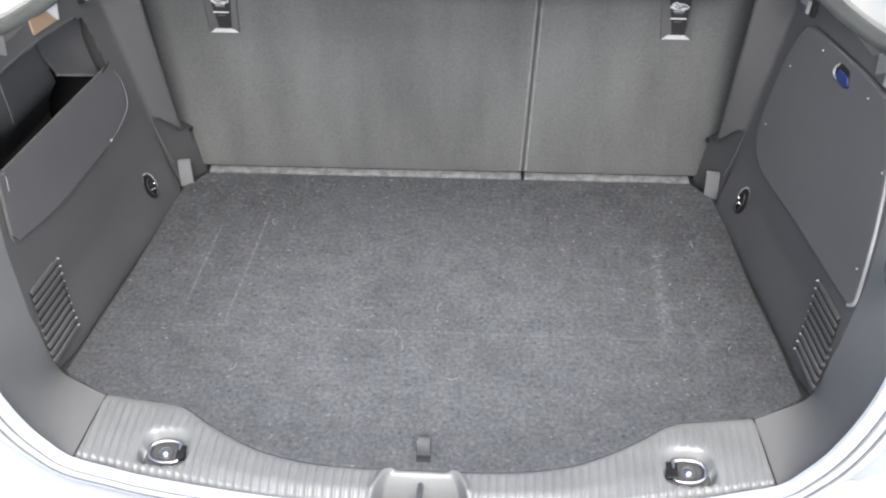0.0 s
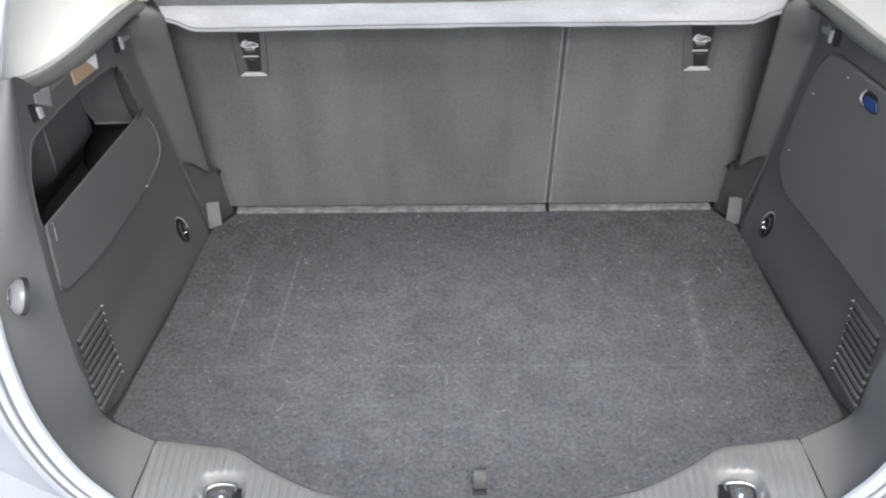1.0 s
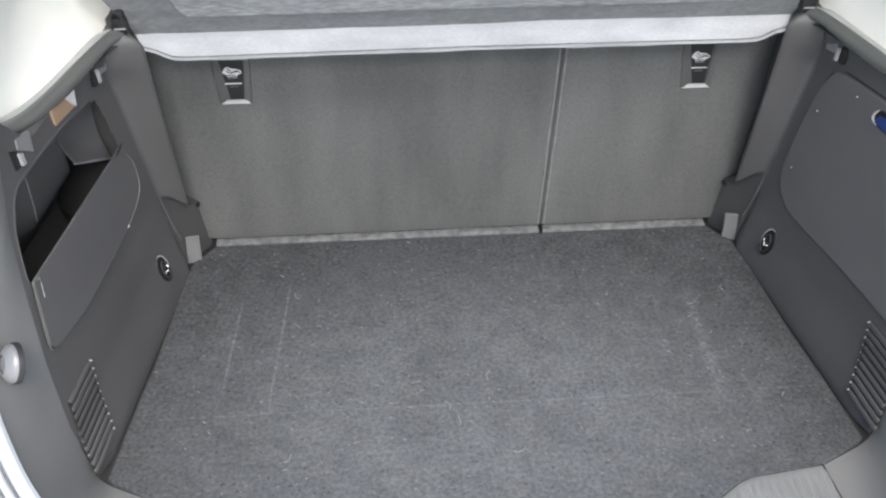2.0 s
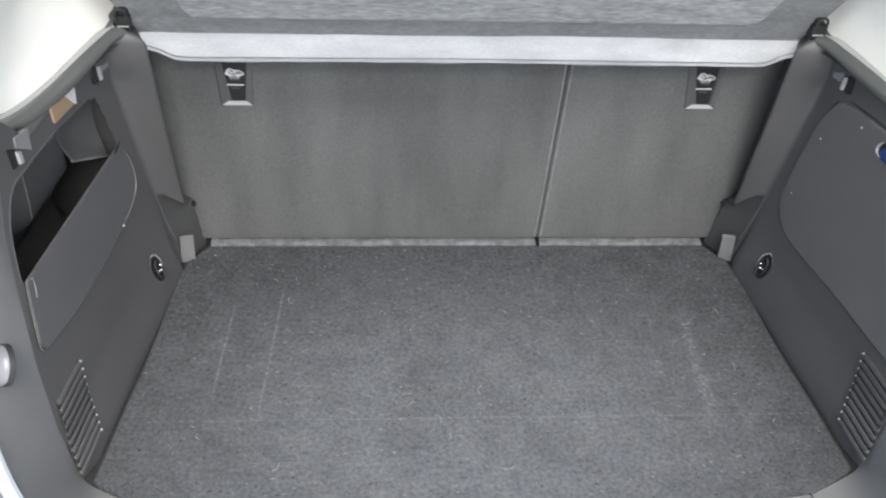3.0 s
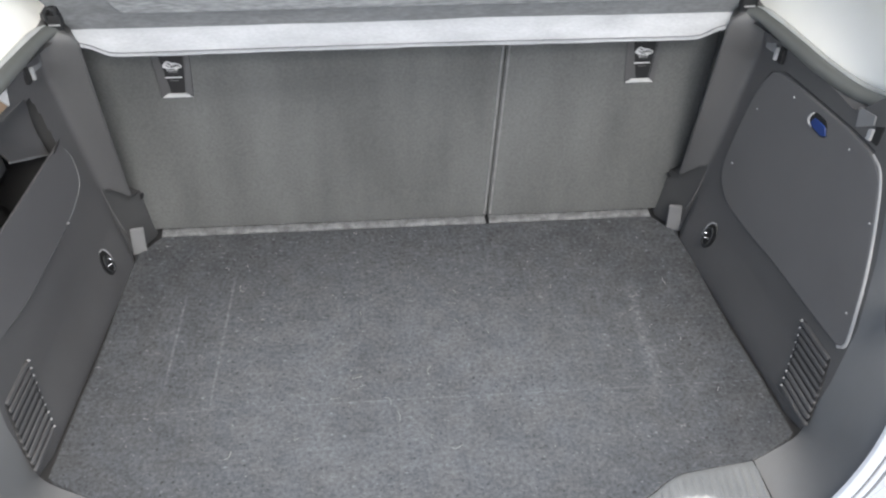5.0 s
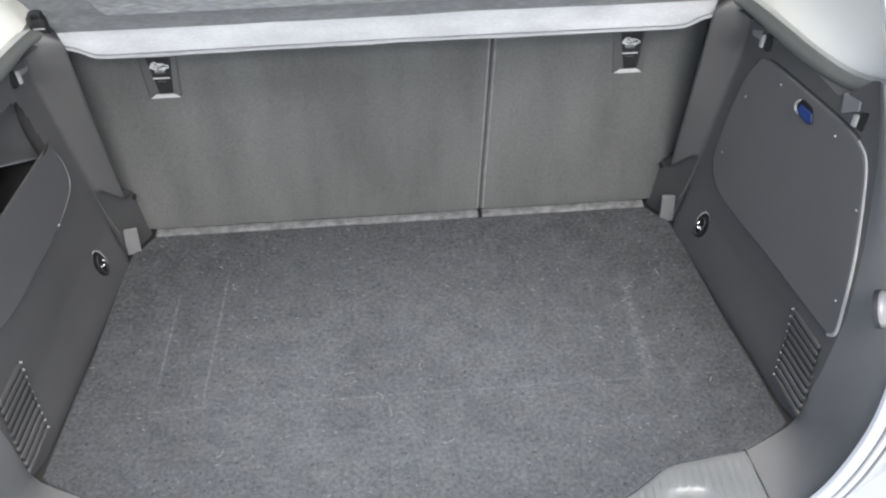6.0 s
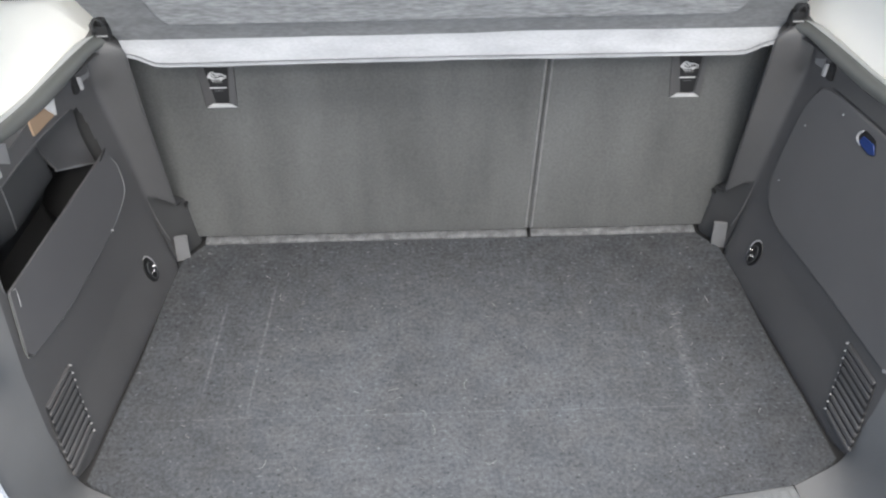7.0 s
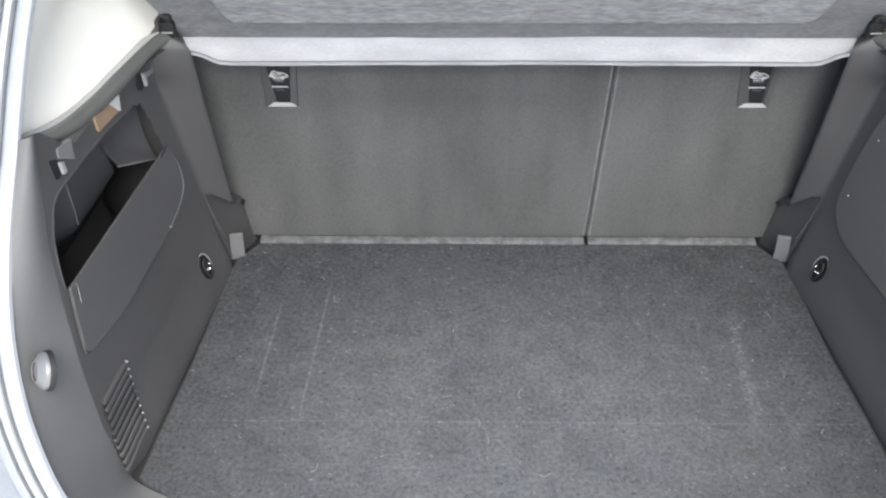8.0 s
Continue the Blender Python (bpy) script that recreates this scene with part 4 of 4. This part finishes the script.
def build_seat_back(x_in, x_out, wide):
    """One part of the folding seat back; x_in(z) and x_out(z) give its upright edges."""
    root = empty("seat_back", ("wide" if wide else "narrow") + " folding rear seat back covered in grey carpet", "seat back", group="rear seat backs")
    rows = []
    cols = 60 if wide else 40
    for i in range(46):
        z = 0.008 + 0.52 * i / 45
        a, b = x_in(z), x_out(z)
        row = [Vector((a, 0.11, z))]
        for j in range(cols + 1):
            f = j / cols
            x = a + (b - a) * f
            roll = 0.005 * (1 - min(1.0, (z - 0.004) / 0.008)) ** 2
            for e in (a, b):
                deep, width = (0.014, 0.060) if abs(e) > 0.3 else (0.003, 0.004)
                roll = max(roll, deep * (1 - min(1.0, abs(x - e) / width)) ** 2)
            sag = 0.004 * math.sin(math.pi * f) * math.sin(math.pi * min(1, z / 0.5))
            row.append(Vector((x, seat_y(z) + roll - sag, z)))
        row.append(Vector((b, 0.11, z)))
        rows.append(row)
    part("backrest", sheet(rows), SEAT, root, angle=60)
    for fx, lean in ((x_in, 1), (x_out, -1)):
        if abs(fx(0.0)) > 0.3:
            continue
        line = [Vector((fx(z) + lean * 0.0045, seat_y(z) + 0.0005, z)) for z in [0.012 + 0.5 * i / 24 for i in range(25)]]
        part("edge_binding", tube(line, 0.0019, 8), PIPING, root, "light grey edge binding")
    a, b = x_in(0.0), x_out(0.0)
    lo, hi = max(-0.441, min(a, b) + 0.003), min(0.441, max(a, b) - 0.002)
    rows = []
    for i in range(61):
        x = lo + (hi - lo) * i / 60
        w = 0.0012 * math.sin(41 * x) + 0.0008 * math.sin(97 * x + 1)
        rows.append([Vector((x, -0.0078 + 0.3 * w, -0.006)), Vector((x, -0.0080, 0.0012)), Vector((x, -0.0062, 0.0026 + 0.4 * w)), Vector((x, -0.0006, 0.0032 + 0.4 * w)), Vector((x, 0.010, 0.0030))])
    part("hem_strip", sheet(rows), STRIP, root, "pale grey woven hem strip")
    return root


def build_tether(seat, x0, x1):
    """Recessed child seat tether point with its printed label."""
    def place(u, v, h):
        return (u, seat_y(v) - 0.003 - h, v - 0.003)

    c = (x0 + x1) / 2
    o = rounded([Vector((x0, 0.283)), Vector((x1, 0.283)), Vector((x1 + 0.004, 0.372)), Vector((x0 - 0.006, 0.372))], 0.003)
    cover = part("tether_cover", plate(o, place, -0.006, 0.003, 0.002), PLASTIC, seat, "dark plastic tether point cover")
    o = rounded([Vector((x0 + 0.018, 0.293)), Vector((x1 - 0.012, 0.293)), Vector((x1 - 0.006, 0.366)), Vector((x0 + 0.006, 0.366))], 0.003)
    part("tether_well", plate(o, place, 0.001, 0.0042, 0.0006), BLACK, cover, "black recess")
    bm = bmesh.new()
    vs = [bm.verts.new(place(*q)) for q in ((x0 + 0.002, 0.2845, 0.003), (x1 - 0.001, 0.2845, 0.003), (x1 - 0.010, 0.2925, 0.0052), (x0 + 0.012, 0.2925, 0.0052), (x0 + 0.002, 0.2845, -0.001), (x1 - 0.001, 0.2845, -0.001), (x1 - 0.010, 0.2925, -0.001), (x0 + 0.012, 0.2925, -0.001))]
    for f in ((0, 1, 2, 3), (4, 5, 6, 7), (0, 1, 5, 4), (1, 2, 6, 5), (2, 3, 7, 6), (3, 0, 4, 7)):
        bm.faces.new([vs[k] for k in f])
    part("sloped_lip", bm, LABEL, cover, "pale sloped lower lip", smooth=False)
    for z, w, h in ((0.321, 0.026, 0.0022), (0.316, 0.014, 0.0012), (0.331, 0.015, 0.0030)):
        o = rounded([Vector((c - w * 0.5, z)), Vector((c + w * 0.5, z)), Vector((c + w * 0.5, z + h)), Vector((c - w * 0.5, z + h))], 0.0004, 2)
        part("printed_line", plate(o, place, 0.004, 0.0048, 0.0002), LABEL if w > 0.02 else PANEL, cover)
    cheek = bmesh.new()
    side = [place(*q) for q in ((x1 - 0.0105, 0.293, 0.0044), (x1 - 0.0005, 0.290, 0.0034), (x1 + 0.003, 0.371, 0.0034), (x1 - 0.0035, 0.365, 0.0044))]
    lo = [cheek.verts.new(p) for p in side]
    hi = [cheek.verts.new((p[0], p[1] - 0.0012, p[2])) for p in side]
    cheek.faces.new(hi)
    for k in range(4):
        cheek.faces.new((lo[k], lo[(k + 1) % 4], hi[(k + 1) % 4], hi[k]))
    part("cheek", cheek, FRONT, cover, "dark grey bevelled cheek", smooth=False)
    # printed pictogram of a tilted child seat with its anchor
    k = 0.0155
    icon = [(-1.0, -0.15), (-0.72, 0.42), (-0.35, 0.62), (-0.1, 0.38), (0.45, 0.34), (0.95, 0.05), (1.0, -0.22), (0.55, -0.36), (0.5, -0.55), (-0.62, -0.6), (-0.55, -0.32)]
    o = rounded([Vector((c + k * x, 0.343 + 0.0145 * y)) for x, y in icon], 0.002, 3)
    mark = part("pictogram", plate(o, place, 0.004, 0.0048, 0.0002), LABEL, cover, "white printed child seat symbol")
    for line in (((-0.55, 0.1), (-0.2, -0.2), (0.35, -0.05)), ((0.1, 0.15), (0.6, -0.05)), ((-0.7, -0.45), (0.3, -0.42)), ((-0.45, 0.42), (-0.15, 0.15), (0.0, -0.1)), ((0.4, 0.2), (0.85, -0.12))):
        part("pictogram_gap", tube([place(c + k * x, 0.343 + 0.0145 * y, 0.005) for x, y in line], 0.0008, 6), BLACK, mark)


# ---------- parcel shelf ----------
def build_shelf():
    root = empty("parcel_shelf", "raised grey felt parcel shelf standing behind the seat backs", "parcel shelf")
    lower = [(0.0, 0.3968), (0.425, 0.3945), (0.444, 0.396), (0.458, 0.403), (0.470, 0.410), (0.484, 0.413), (0.494, 0.416), (0.500, 0.424)]
    rows = []
    for i in range(121):
        x = -0.500 + i / 120
        zl, zt = table(lower, abs(x)) + 0.0006 * math.sin(23 * x) + 0.0004 * math.sin(61 * x + 1), 0.4325 + 0.006 * (1 - (x / 0.5) ** 2) - 0.003 * step(0.46, 0.5, abs(x))
        row = []
        for j in range(9):
            f = j / 8
            row.append(Vector((x, -0.040 + 0.026 * f + (0.004 + 0.0010 * math.sin(17 * x + 2) + 0.0006 * math.sin(43 * x)) * math.sin(math.pi * f), zl + (zt - zl) * f)))
        row.insert(0, Vector((x, -0.034, zl - 0.0025)))
        row.insert(0, Vector((x, -0.026, zl)))
        rows.append(row)
    part("front_lip", sheet(rows), LIPFELT, root, "pale felt front lip")
    hem = [Vector((x, -0.0415, table(lower, abs(x)) + 0.003)) for x in [-0.488 + 0.976 * i / 90 for i in range(91)]]
    part("lip_hem", tube(hem, 0.0013, 6), LIPFELT, root)
    seam = [Vector((x, -0.0388, table(lower, abs(x)) + 0.0062)) for x in [-0.488 + 0.976 * i / 90 for i in range(91)]]
    part("lip_seam", tube(seam, 0.0008, 6), PRESSED, root, "darker stitched seam")

    def panel_y(z):
        return -0.013 - 0.36 * (z - 0.43)

    rows = []
    for i in range(40):
        z = 0.430 + 0.42 * (i / 39) ** 1.7
        half = 0.497 + 0.42 * min(0.1, z - 0.43)
        rows.append([Vector((half * u, panel_y(z) + 0.0006 * math.sin(9 * half * u), z)) for u in [-1 + j / 40 for j in range(81)]])
    part("panel", thicken(sheet(rows), 0.004), PRESSED, root, "dark pressed felt border of the panel")
    rows = []
    for i in range(60):
        z = 0.4565 + 0.393 * (i / 59) ** 2.2
        r, up = 0.022, z - 0.4565
        corner = r - math.sqrt(max(0.0, r * r - (r - up) ** 2)) if up < r else 0.0
        half = 0.425 + 0.35 * max(0.0, min(0.06, z - 0.462)) - corner
        row = []
        for j in range(121):
            x = half * math.sin(0.5 * math.pi * (-1 + j / 60))
            d = min(half - abs(x), up)
            row.append(Vector((x, panel_y(z) + 0.0045 - 0.0115 * (1 - (1 - min(1.0, d / 0.007)) ** 2) ** 0.5, z)))
        rows.append(row)
    part("raised_field", sheet(rows), FELT, root, "brushed grey felt raised field", angle=60)
    for s in (-1, 1):
        x, y, z = s * 0.511, -0.032, 0.463
        hinge = part("hinge_clip", block(x - 0.011, x + 0.010, y - 0.008, y + 0.010, z - 0.022, z + 0.004, 0.003), BLACK, root, "black plastic hinge clip")
        part("hinge_arm", block(x - s * 0.002 - 0.007, x - s * 0.002 + 0.007, y - 0.006, y + 0.010, z, z + 0.017, 0.005), BLACK, hinge)
        part("hinge_loop", tube(smooth_curve([(x + s * 0.009, y - 0.008, z - 0.004), (x + s * 0.009, y - 0.009, z + 0.010), (x + s * 0.003, y - 0.010, z + 0.017), (x - s * 0.005, y - 0.010, z + 0.012), (x - s * 0.006, y - 0.009, z + 0.004)], 16), 0.0022, 8), RUBBER, hinge)
        part("hinge_pin", tube([(x - 0.008, y - 0.0085, z - 0.012), (x + 0.008, y - 0.0085, z - 0.012)], 0.0013, 6), PALE, hinge, "pale pin")


def build_lint():
    rnd = random.Random(7)
    bm = bmesh.new()
    spots = [(-0.294, -0.479), (-0.059, -0.397), (-0.043, -0.427), (-0.104, -0.349), (-0.138, -0.387), (0.039, -0.486), (0.010, -0.342), (0.365, -0.204), (-0.292, -0.145)]
    for i in range(160):
        if i < len(spots):
            x, y, ln = *spots[i], 0.017
        else:
            y = -0.02 - 0.60 * rnd.random()
            x, ln = (rnd.random() - 0.5) * 0.92, 0.002 + 0.008 * rnd.random() ** 3
        if y < -0.54 and abs(x) > 0.28:
            continue
        a = rnd.random() * math.pi
        d, c = Vector((math.cos(a), math.sin(a), 0)), (0.6 if i < len(spots) else 0.3) * ln * (rnd.random() - 0.5)
        p = Vector((x, y, 0.0007))
        curl = [p - d * ln * 0.5, p - d * ln * 0.2 + Vector((-d.y, d.x, 0)) * c, p + d * ln * 0.15 + Vector((-d.y, d.x, 0)) * 0.8 * c + Vector((0, 0, 0.0006)), p + d * ln * 0.5]
        tube(smooth_curve(curl, 8), (0.0005 if i < len(spots) else 0.0002 + 0.0003 * rnd.random()), 5, into=bm)
    tagged(part("lint", bm, LINT), "scattered pale lint and fibres on the carpet", "lint", kind="stuff")


build_ground()
build_floor()
lining_right, place_right = build_side(1)
lining_left, place_left = build_side(-1)
build_right_panel(lining_right, place_right)
build_left_pocket(lining_left, place_left)
build_boot_lamp(place_left)
build_sill()
build_body()
build_pillars()
build_tailgate()
build_cabin()


def split_x(z):
    return 0.1392 + 0.049 * z


seat_wide = build_seat_back(lambda z: -0.490 - 0.10 * z, lambda z: split_x(z) - 0.0008, True)
seat_narrow = build_seat_back(lambda z: split_x(z) + 0.0008, lambda z: 0.490 + 0.10 * z, False)
build_tether(seat_wide, -0.396, -0.345)
build_tether(seat_narrow, 0.355, 0.405)
build_shelf()
build_lint()
